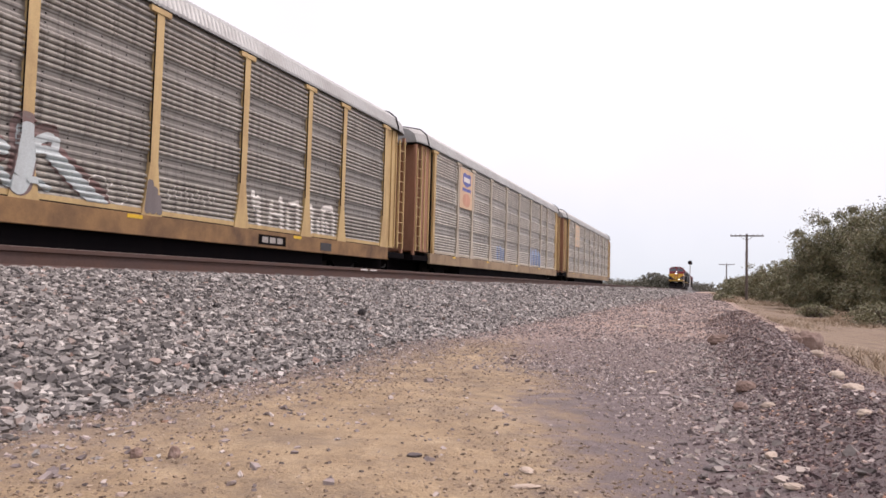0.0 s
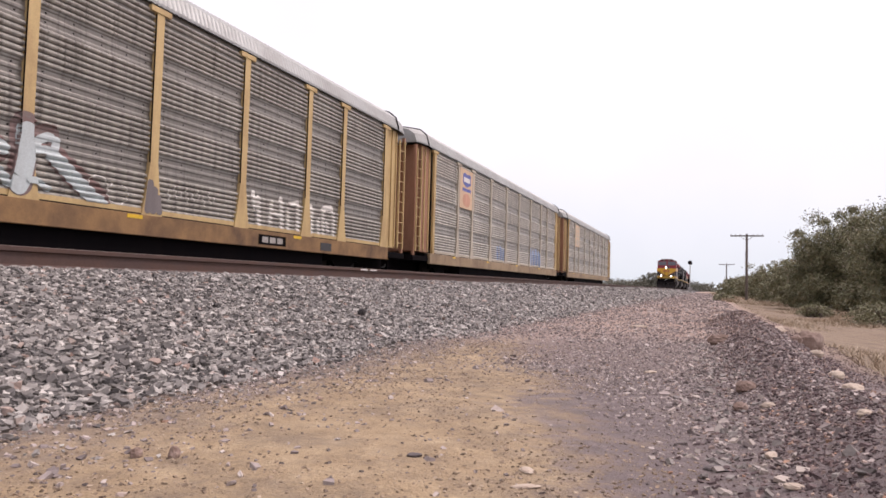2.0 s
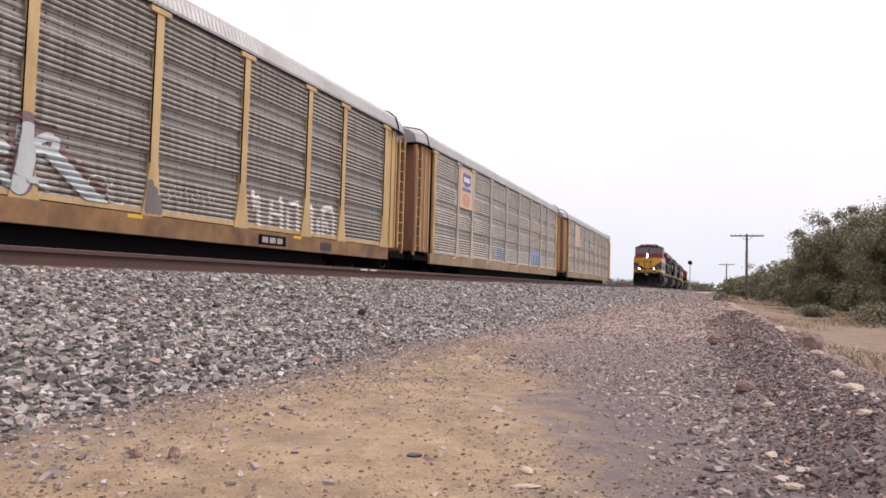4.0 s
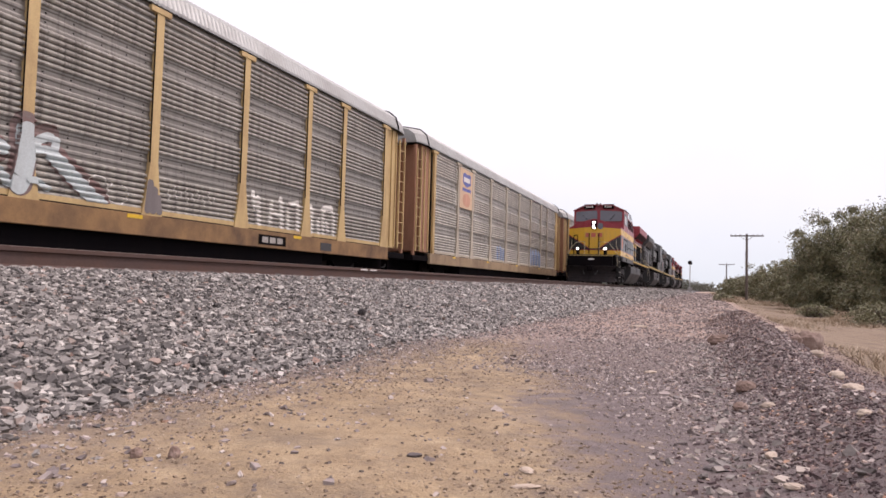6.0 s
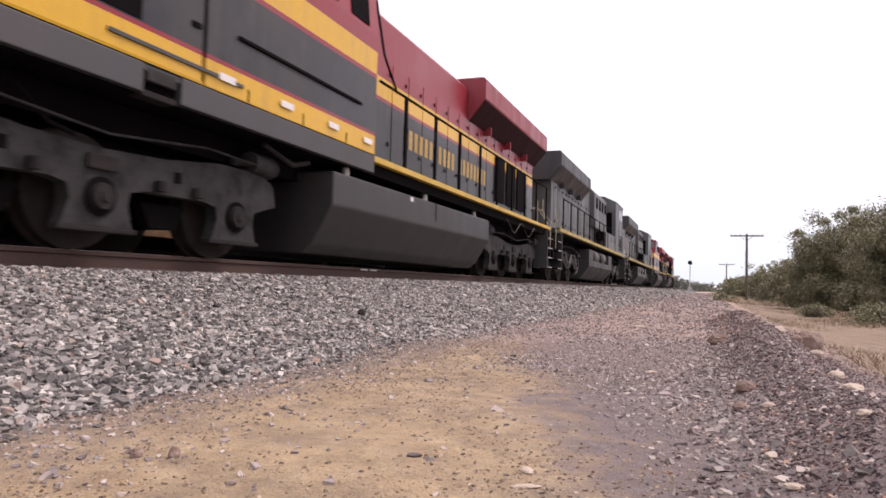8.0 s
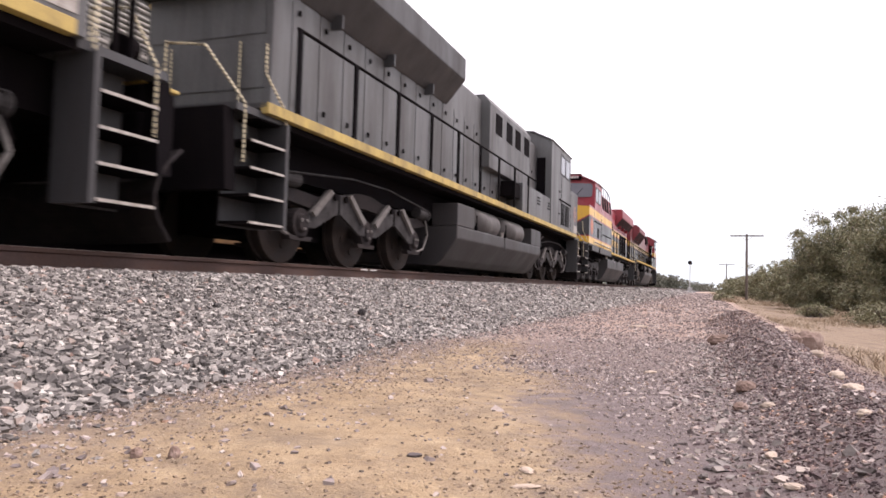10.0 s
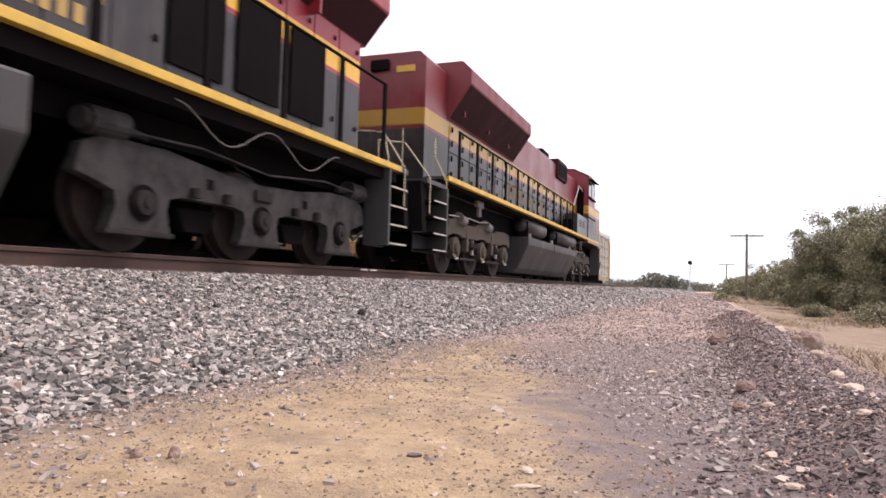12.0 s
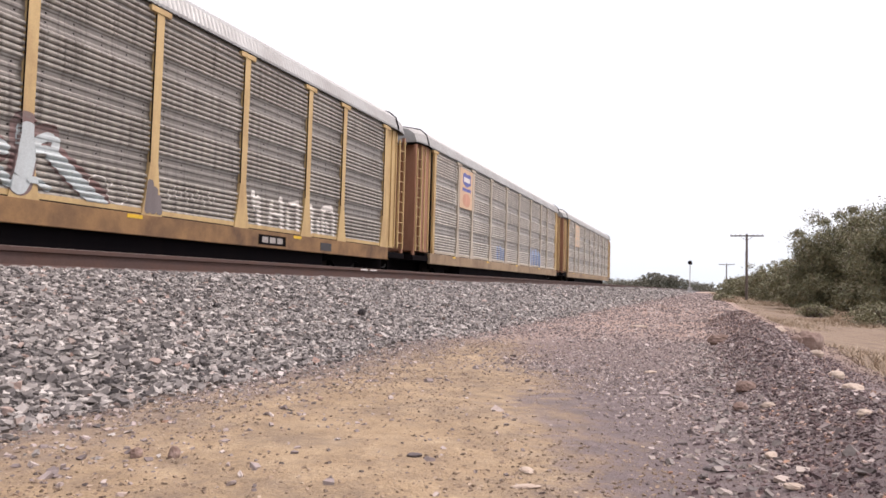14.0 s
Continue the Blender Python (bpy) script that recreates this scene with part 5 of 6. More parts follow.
def locomotive(kind, lit, body, upper, sill, rail_m, label):
    L = 20.2
    up = {"emd": 0.2, "grey": 0.12, "wide": 0.0}[kind]
    loco = empty("locomotive")
    deck0 = {"wide": 7.5, "grey": 4.85, "emd": 3.3}[kind]
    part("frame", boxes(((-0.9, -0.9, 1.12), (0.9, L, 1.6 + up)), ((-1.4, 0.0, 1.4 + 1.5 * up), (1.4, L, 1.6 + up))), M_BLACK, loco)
    part("walkway", boxes(((-1.48, 0.1, 1.605 + up), (1.48, L, 1.66 + up))), M_DARKGREY, loco)

    # nose, with a crowned top, and the crew cab behind it
    nose = part("nose", nose_mesh(), body, loco)
    cab1 = 3.7 if kind == "wide" else deck0
    cab_prof = mirrored([(1.5, 1.665), (1.5, 4.46), (0.86, 4.75), (0.0, 4.80)])
    bm = prism(cab_prof, 1, 1.42, cab1, 0.03)
    for v in bm.verts:
        if v.co.y < 1.6 and v.co.z > 3.0:
            v.co.y += (v.co.z - 3.0) * 0.10
    cab = part("cab", bm, body, loco)
    part("cab_roof", prism([(1.53, 4.47), (0.88, 4.775), (0.0, 4.825), (-0.88, 4.775), (-1.53, 4.47), (-1.5, 4.44), (-0.86, 4.74), (0, 4.79), (0.86, 4.74), (1.5, 4.44)], 1, 1.38, cab1 + 0.04), upper, cab)
    for s in (1, -1):
        # windscreens, side windows, number boards
        ws = tilted(prism([(s * 0.09, 3.84), (s * 0.09, 4.42), (s * 0.14, 4.47), (s * 1.30, 4.40), (s * 1.38, 4.33), (s * 1.38, 3.86), (s * 1.31, 3.80), (s * 0.15, 3.80)], 1, 1.395, 1.43))
        part("windscreen", ws, M_GLASS, cab, "dark windscreen pane")
        nb = part("number_board", boxes((sorted((s * 0.26, s * 0.88))[0:1] + [1.44, 4.57], sorted((s * 0.26, s * 0.88))[1:2] + [1.70, 4.84]), bevel=0.015), M_BLACK, cab, "black number board")
        part("number_bar", boxes(*[([s * 0.56 + k * 0.11 - 0.035, 1.43, 4.64], [s * 0.56 + k * 0.11 + 0.035, 1.438, 4.78]) for k in (-1.5, -0.5, 0.5, 1.5)]), M_WHITE, nb)
        part("wiper", rod([(s * 0.7, 1.46, 3.9), (s * 0.95, 1.48, 4.2)], 0.012), M_BLACK, cab)
        for a, b in ((1.72, 2.5), (2.58, 3.35)):
            w = part("side_window", sbox(s, 1.495, 1.506, a, b, 3.62, 4.24), M_GLASS, cab, "dark sliding cab window")
            part("window_frame", boxes(*[(sorted((s * 1.502, s * 1.516))[0:1] + list(p), sorted((s * 1.502, s * 1.516))[1:2] + list(q)) for p, q in (((a - 0.03, 3.59), (b + 0.03, 3.63)), ((a - 0.03, 4.23), (b + 0.03, 4.27)), ((a - 0.03, 3.59), (a + 0.01, 4.27)), ((b - 0.01, 3.59), (b + 0.03, 4.27)))]), M_DARKGREY, w)
            part("pane_strip", sbox(s, 1.507, 1.512, a + 0.38, b - 0.05, 3.66, 4.1), M_WHITE, w, "white strip on part of the pane") if a < 2 and lit else None
        part("sunshade", prism([(s * 1.5, 4.33), (s * 1.72, 4.26), (s * 1.72, 4.28), (s * 1.5, 4.36)], 1, 1.7, 3.4), M_BLACK, cab) if kind == "emd" else None
        part("arm_rest", sbox(s, 1.5, 1.58, 1.7, 3.35, 3.52, 3.58, 0.01), M_BLACK, cab) if kind == "emd" else None
        part("side_vent", sbox(s, 1.5, 1.508, 2.38, 2.86, 2.02, 2.48), M_BLACK, cab, "black louvred vent") if kind == "wide" else None
        part("grab_bar", sbox(s, 1.5, 1.53, 1.45, 3.55, 2.70, 2.735), M_BLACK, cab)
        for z in (2.95, 2.2):
            part("door_hinge", sbox(s, 1.5, 1.52, 3.5, 3.62, z, z + 0.05), M_BLACK, cab)
        for y in (1.4, 3.66 if kind == "wide" else 3.2):
            part("panel_seam", sbox(s, 1.5, 1.504, y, y + 0.018, 1.7, 3.5), M_BLACK, cab)
        emblem(loco, s, 0.55 if kind == "grey" else 0.78, 2.5 if kind == "grey" else 2.42, 0.30 if kind == "grey" else 0.37, *((M_LOGO_PALE, M_GREYLOCO) if kind == "grey" else (M_LOGO_PALE, M_GOLD) if kind == "emd" else (M_LOGO_RED, M_GOLD)))
        if kind == "grey":
            part("data_panel", sbox(s, 1.5, 1.505, 0.1, 0.75, 1.82, 2.08), M_PALEEDGE, nose, "blank white panel")
            for y in (1.75, 2.55):
                vent = part("louvre", sbox(s, 1.5, 1.508, y - 0.03, y + 0.65, 1.90, 2.62), M_BLACK, cab, "louvred cabinet vent")
                for k in range(11):
                    part("slat", sbox(s, 1.508, 1.524, y, y + 0.62, 1.94 + k * 0.06, 1.96 + k * 0.06), M_DARKGREY, vent)
        # ditch lights on the front platform
        ditch = part("ditch_light", cyl_in(bmesh.new(), (s * 0.775, -1.02, 2.0), (s * 0.775, -1.18, 2.0), 0.13, 18), M_BLACK, loco, "round ditch light")
        part("bracket", boxes(((s * 0.775 - 0.09, -1.16, 1.64), (s * 0.775 + 0.09, -1.02, 1.9))), M_BLACK, ditch)
        part("lens", cyl_in(bmesh.new(), (s * 0.775, -1.175, 2.0), (s * 0.775, -1.195, 2.0), 0.058, 18), M_LIT if lit else M_LENS, ditch)
    hl = part("headlight", boxes(((-0.16, -0.36, 3.18), (0.16, -0.24, 3.70)), bevel=0.04), M_BLACK, loco, "twin stacked headlight")
    for z in (3.32, 3.56):
        part("lens", cyl_in(bmesh.new(), (0, -0.36, z), (0, -0.375, z), 0.060, 20), M_LIT if lit else M_LENS, hl)
    port = part("nose_window", prism([(0.36 + 0.17 * math.cos(a) ** 1, 3.36 + 0.19 * math.sin(a)) for a in [k * math.pi / 8 + math.pi / 16 for k in range(16)]], 1, -0.29, -0.262), M_GLASS, nose, "small round-cornered nose window")
    part("nose_door", boxes(((-0.22, -0.29, 1.72), (0.24, -0.272, 3.1)), bevel=0.008), body, nose)
    part("door_rail", rod([(-0.27, -0.31, 1.75), (-0.27, -0.31, 2.95)], 0.028), M_BLACK, nose)
    part("door_rail", rod([(0.28, -0.31, 1.75), (0.28, -0.31, 2.95)], 0.028), M_BLACK, nose)
    part("platform_post", rod([(-1.05, -0.9, 1.66), (-1.05, -0.9, 2.75), (-0.85, -0.9, 2.8), (-0.85, -0.9, 1.66)], 0.03), M_BLACK, loco)
    if kind != "grey":
        sign = part("nose_emblem", boxes(((-0.55, -0.302, 2.66), (0.55, -0.294, 3.02))), M_YELLOW, nose, "red and yellow emblem plate")
        part("emblem_bar", boxes(((-0.48, -0.308, 2.72), (-0.26, -0.303, 2.96)), ((-0.16, -0.308, 2.72), (0.1, -0.303, 2.96)), ((0.2, -0.308, 2.72), (0.48, -0.303, 2.96))), M_LOGO_RED, sign)
    part("horn", cyl_in(cyl_in(bmesh.new(), (-0.12, 1.5, 4.86), (-0.12, 2.0, 4.86), 0.07, 10, 0.03), (0.08, 1.55, 4.86), (0.08, 2.0, 4.86), 0.06, 10, 0.03), M_STEEL, cab)

    # body behind the cab
    if kind == "wide":
        aux_prof = mirrored([(1.5, 1.665), (1.5, 3.46), (1.43, 4.22), (1.05, 4.44)])
        aux = part("auxiliary_cab", prism(aux_prof, 1, 3.72, 7.5, 0.02), body, loco)
        for s in (1, -1):
            for a, b in ((3.95, 4.55), (4.8, 5.4), (5.65, 6.25), (6.65, 7.2)):
                part("intake", prism([(s * 1.508, 3.52), (s * 1.45, 4.15), (s * 1.43, 4.15), (s * 1.488, 3.52)], 1, a, b), M_BLACK, aux, "dark intake opening")
            part("grab_bar", sbox(s, 1.5, 1.53, 4.2, 7.0, 2.30, 2.335), M_BLACK, aux)
            for ya, yb in ((1.0, 2.92), (3.4, 7.5)):
                part("skirt", sbox(s, 1.42, 1.5, ya, yb, 1.40, 1.66, 0.01), M_SKIRT, loco, "dusty grey skirt under the belt")
            step = part("side_step", sbox(s, 1.30, 1.46, 2.94, 3.38, 1.38, 1.44, 0.01), M_TRUCK, loco)
            part("hinge_plate", sbox(s, 1.43, 1.49, 2.98, 3.34, 1.52, 1.64, 0.01), M_TRUCKGREY, step)
            for y in (3.9, 5.0, 6.1, 7.1):
                part("reflector", sbox(s, 1.522, 1.526, y, y + 0.26, 1.79, 1.865), M_WHITE, aux, "white reflective strip")
            part("belt_rail", sbox(s, 1.5, 1.522, 2.5 if lit else 1.5, 4.3 if lit else 7.5, 1.80 if lit else 1.775, 1.835 if lit else 1.812), M_DARKGREY, aux, "dark ledge along the yellow belt")
            for y in (4.4, 5.5, 6.6):
                part("belt_seam", sbox(s, 1.5, 1.506, y, y + 0.02, 1.68, 1.82), M_BLACK, aux)
            part("roof_rail", rod([(s * 1.30, 3.8, 4.35), (s * 1.30, 3.8, 4.72), (s * 1.30, 7.2, 4.72), (s * 1.36, 7.5, 4.5), (s * 1.44, 7.85, 3.3), (s * 1.47, 8.3, 2.82)], 0.02), M_BLACK, loco)
            for y in (4.7, 5.6, 6.5, 7.2):
                part("roof_rail_post", rod([(s * 1.30, y, 4.3), (s * 1.30, y, 4.72)], 0.016), M_BLACK, loco)
    else:
        for s in (1, -1):
            part("battery_box", sbox(s, 0.98, 1.47, deck0, 5.74 if kind == "emd" else 8.4, 1.665 + up, 2.64 if kind == "emd" else 2.58, 0.02), body if kind == "emd" else M_GREYLOCO, loco, "low equipment cabinet on the walkway")
            for y in ((4.9, 4.2) if kind == "emd" else (4.9, 6.3)):
                for c in (0, 1):
                    for k in (0, 1, 2):
                        part("cabinet_louvre", sbox(s, 1.47, 1.485, y + c * 0.2, y + c * 0.2 + 0.14, 2.2 + k * 0.09, 2.23 + k * 0.09), M_BLACK, loco)
            part("toolbox", boxes((sorted((s * 1.1, s * 1.44))[0:1] + [5.76, 1.93] if kind == "emd" else sorted((s * 1.1, s * 1.44))[0:1] + [8.5, 2.1], sorted((s * 1.1, s * 1.44))[1:2] + ([6.75, 2.32] if kind == "emd" else [9.3, 2.5])), bevel=0.02), M_BLACK, loco)
            part("cab_door", sbox(s, 1.02, 1.3, deck0 + 0.001, deck0 + 0.03, 1.7, 3.9), M_BLACK, cab)
    tail = 20.25 if kind == "emd" else 19.45
    hw, hz = (1.0, 4.38) if kind != "emd" else (0.98, 4.36)
    h0 = 7.5 if kind == "wide" else deck0 + 0.02
    hm = body if kind == "grey" else M_HOOD_DULL if kind == "emd" else M_HOOD
    hood = part("hood", prism(mirrored([(hw, 1.665), (hw, hz - 0.14), (hw - 0.14, hz)]), 1, h0, tail, 0.015), hm, loco)
    y = h0 + 0.2
    while y < 18.9:
        for s in (1, -1):
            d = part("hood_door", sbox(s, hw, hw + 0.012, y, y + 0.66, 1.80 + up, 3.55 if kind != "emd" else 3.2, 0.003), hm, hood)
            part("latch", boxes(*[(sorted((s * (hw + 0.022), s * (hw + 0.05)))[0:1] + [y + 0.52, z], sorted((s * (hw + 0.022), s * (hw + 0.04)))[1:2] + [y + 0.55, z + (0.12 if kind == "emd" else 0.07)]) for z in ((2.05, 2.40, 2.72, 3.02) if kind == "emd" else (2.1, 3.3))]), M_BLACK, d)["kind"] = "stuff"
            if kind == "emd":
                part("door_seam", sbox(s, hw + 0.012, hw + 0.016, y, y + 0.66, 2.58, 2.60), M_BLACK, hood)
        y += 0.70
    if kind == "wide":
        for s in (1, -1):
            letters(hood, s, 9.35, hw, M_GOLD, not lit)
            for a in (15.4, 16.5, 17.6):
                part("radiator_screen", sbox(s, hw + 0.024, hw + 0.05, a, a + 0.85, 1.95, 3.1), M_BLACK, hood, "dark radiator screen")
    # radiator wings
    if kind == "emd":
        w0, w1, prof = 13.65, 19.0, mirrored([(0.985, 3.25), (1.5, 4.0), (1.5, 4.3), (1.3, 4.5)])
    else:
        w0, w1, prof = 13.2, 19.75, mirrored([(1.0, 3.52), (1.42, 4.02), (1.42, 4.46), (1.36, 4.52)])
    wing = part("radiator", prism(prof, 1, w0, w1, 0.02), upper, loco, "overhanging radiator housing")
    part("radiator_grille", boxes(*[((-1.2, w0 + 0.3 + k * 0.45, 4.52), (1.2, w0 + 0.6 + k * 0.45, 4.545)) for k in range(int((w1 - w0 - 0.6) / 0.45))]), M_DARKGREY, wing)
    for s in (1, -1):
        for k in (1.2, 3.0, 4.8):
            part("wing_brace", sbox(s, hw + 0.002, 1.2, w0 + k, w0 + k + 0.05, 3.42, 3.62), upper, wing)
        # dark sheet along the slanted underside, added for the overhang's shade
        (xa, za), (xb, zb) = ((1.03, 3.29), (1.49, 3.96)) if kind == "emd" else ((1.03, 3.53), (1.41, 3.98))
        part("wing_underside_shade", prism([(s * xa, za), (s * xb, zb), (s * (xb - 0.03), zb + 0.03), (s * (xa - 0.03), za + 0.03)], 1, w0 + 0.06, w1 - 0.06), M_DARKGREY if kind == "grey" else M_MAROON, wing, "dark sheet for the shade under the overhang")
    part("exhaust", boxes(((-0.35, 9.4, hz), (0.35, 10.6, hz + 0.22)), bevel=0.03), M_BLACK, hood)
    part("roof_hatch", boxes(((-0.75, 11.0, hz), (0.75, 12.9, hz + 0.10)), bevel=0.02), upper, hood)
    if kind == "emd":
        letters(hood, 1, 9.0, hw, M_DULLGOLD)
        letters(hood, -1, 9.0, hw, M_DULLGOLD)
        part("roof_fan_housing", boxes(((-0.85, 8.2, hz), (0.85, 9.3, hz + 0.16)), bevel=0.03), M_BLACK, hood, "low black fan housing")
        part("brake_blister", boxes(((-1.08, 5.9, 3.75), (1.08, 7.6, 4.46)), bevel=0.05), M_MAROON, hood, "dark raised intake housing")
        for s in (1, -1):
            part("intake_screen", sbox(s, 1.08, 1.10, 6.0, 7.5, 3.85, 4.3), M_BLACK, hood)
    if kind == "grey":
        part("blower_housing", prism(mirrored([(1.22, 2.62), (1.22, 4.2), (1.05, 4.42)]), 1, 6.6, 10.75, 0.02), body, hood)
        for s in (1, -1):
            for a in (6.8, 7.8, 8.7, 9.7):
                part("vent", sbox(s, 1.22, 1.235, a, a + 0.55, 3.55, 4.05), M_BLACK, hood, "dark square vent")
    for s in (1, -1):
        part("side_sill", sbox(s, 1.40, 1.507, deck0 if kind == "wide" else 0.1, L, 1.765 if kind == "emd" else 1.57 if kind == "wide" else 1.655, 1.662 + up, 0.008), sill, loco, "yellow walkway edge")
        y0 = deck0 + (1.12 if kind == "wide" else 3.36 if kind == "emd" else 2.9)
        n = int(round((19.6 - y0) / (1.22 if kind == "emd" else 1.38 if kind == "wide" else 1.48)))
        walk_rail(loco, y0, 19.6, [y0 + 0.05 + (19.5 - y0) * k / n for k in range(n + 1)], s, rail_m, up)
        part("cable_loop", rod([(s * 1.44, 15.1 + t * 0.105, 1.46 - 0.30 * math.sin(t * math.pi / 15) ** 2) for t in range(31)], 0.007), M_STEELGREY, loco, "pale hose looped under the walkway") if kind == "wide" and s > 0 else None
        part("hang_pipe", rod([(s * 1.3, 5.0, 1.35), (s * 1.32, 5.6, 1.2), (s * 1.3, 6.0, 1.3)], 0.03), M_TRUCK, loco)
        part("cab_rail", rod([(s * 1.47, y0, 2.84), (s * 1.47, y0 - 0.2, 2.9), (s * 1.47, 5.5, 3.72), (s * 1.47, 4.6, 3.62)], 0.018), M_PALEEDGE, loco, "pale rising handrail beside the cab") if kind == "emd" else None
    fuel_tank(loco, 5.85 if kind == "emd" else 6.38 if kind == "wide" else 6.05, 13.5 if kind == "emd" else 13.58, kind != "wide", kind == "grey")
    ys1, ys2 = (0.95, 2.85, 4.75), (14.85, 16.78, 18.68) if kind == "emd" else (15.05, 16.95, 18.85)
    for ys in (ys1, ys2):
        (truck_arms if kind == "grey" else truck_beam if kind == "emd" else truck_roller)(loco, ys)
        for y in ys:
            wheelset(loco, y)
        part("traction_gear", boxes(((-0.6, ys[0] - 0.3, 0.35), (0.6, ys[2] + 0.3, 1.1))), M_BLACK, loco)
    platform_end(loco, 0.0, -1, True)
    platform_end(loco, L - (0.1 if kind == "emd" else 0.55), 1, False)
    # tail end of the hood
    part("rear_light", boxes(((-0.2, tail, 4.0), (0.2, tail + 0.08, 4.22)), bevel=0.02), M_BLACK, hood)
    for z, w in ((3.2, 0.9), (2.5, 0.9)):
        part("rear_panel", boxes(((-w, tail + 0.002, z - 0.3), (w, tail + 0.014, z + 0.3)), bevel=0.004), hm, hood)
    for x in (-0.55, 0.55):
        part("rear_grab", rod([(x, tail + 0.05, 1.75), (x, tail + 0.05, 2.8)], 0.014), M_TAPE, hood)
    part("rear_vent", boxes(((0.5, tail + 0.002, 3.55), (0.8, tail + 0.02, 3.85))), M_BLACK, hood)
    part("rear_number", boxes(((-0.75, tail + 0.002, 3.95), (-0.35, tail + 0.015, 4.08))), M_YELLOW, hood)
    return tagged(loco, label, "locomotive", "locomotives of the passing train")


CONSIST = []
for kind, lit, body, upper, sill, rail_m, label, at, turned in (
        ("wide", True, M_LIVERY, M_RED, M_YELLOW, M_BLACK, "lead diesel locomotive in red, yellow and black with lit headlights", 0.0, False),
        ("grey", False, M_GREYLOCO, M_DARKGREY, M_DIRTYYELLOW, M_BLACK, "grimy grey diesel locomotive with a yellow sill, running tail first", 41.9, True),
        ("grey", False, M_GREYLOCO, M_DARKGREY, M_DIRTYYELLOW, M_BLACK, "grimy grey diesel locomotive with a yellow sill, running tail first", 64.58, True),
        ("wide", False, M_LIVERY, M_RED, M_YELLOW, M_BLACK, "trailing diesel locomotive in red, yellow and black, lights off", 67.5, False),
        ("emd", False, M_LIVERY_LOW, M_DULLRED, M_YELLOW, M_BLACK, "last diesel locomotive in red, yellow and black, running tail first", 110.12, True)):
    CONSIST.append((locomotive(kind, lit, body, upper, sill, rail_m, label), at, turned))


# ---- poles, signal, bushes and grass ----
def utility_pole(x, y, label):
    t = empty("utility_pole", pose(x, y, -0.95))
    part("pole", cyl_in(bmesh.new(), (0, 0, -0.3), (0, 0, 5.6), 0.12, 12, 0.085), M_POLE, t)
    arm = part("crossarm", boxes(((-1.3, -0.06, 5.38), (1.3, 0.06, 5.48)), bevel=0.01), M_POLE, t)
    part("brace", rod([(-0.5, 0.08, 5.38), (0, 0.12, 5.05), (0.5, 0.08, 5.38)], 0.02), M_POLE, t)
    for i in (-1.2, -0.85, -0.5, 0.5, 0.85, 1.2):
        part("insulator", cyl_in(bmesh.new(), (i, 0, 5.48), (i, 0, 5.58), 0.04, 8, 0.025), M_SIGNALGREY, arm)
    return tagged(t, label, "utility pole", "poles along the line")


utility_pole(3.15, 64, "old wooden telegraph pole with one long crossarm")
utility_pole(3.3, 133, "old wooden telegraph pole with one long crossarm")

sig = empty("railway_signal", pose(-2.9, 140, -0.8))
part("mast", cyl_in(bmesh.new(), (0, 0, 0), (0, 0, 5.5), 0.09, 10), M_SIGNALGREY, sig)
part("base_box", boxes(((-0.4, -0.3, 0), (0.4, 0.3, 1.1)), bevel=0.03), M_SIGNALGREY, sig, "pale grey relay box")
head = part("signal_head", prism([(0.42 * math.cos(a * math.pi / 8), 5.75 + 0.42 * math.sin(a * math.pi / 8)) for a in range(16)], 1, -0.05, 0.02), M_BLACK, sig, "round black target")
part("hood", boxes(((-0.12, -0.35, 5.8), (0.12, -0.05, 5.9))), M_BLACK, head)
part("lens", cyl_in(bmesh.new(), (0, -0.08, 5.72), (0, -0.05, 5.72), 0.1, 12), M_LOGO_RED, head)
part("ladder", ladder(0.0, 0.15, 0.3, 5.3, 1), M_SIGNALGREY, sig)
tagged(sig, "railway signal with a round black head on a pale mast", "railway signal")


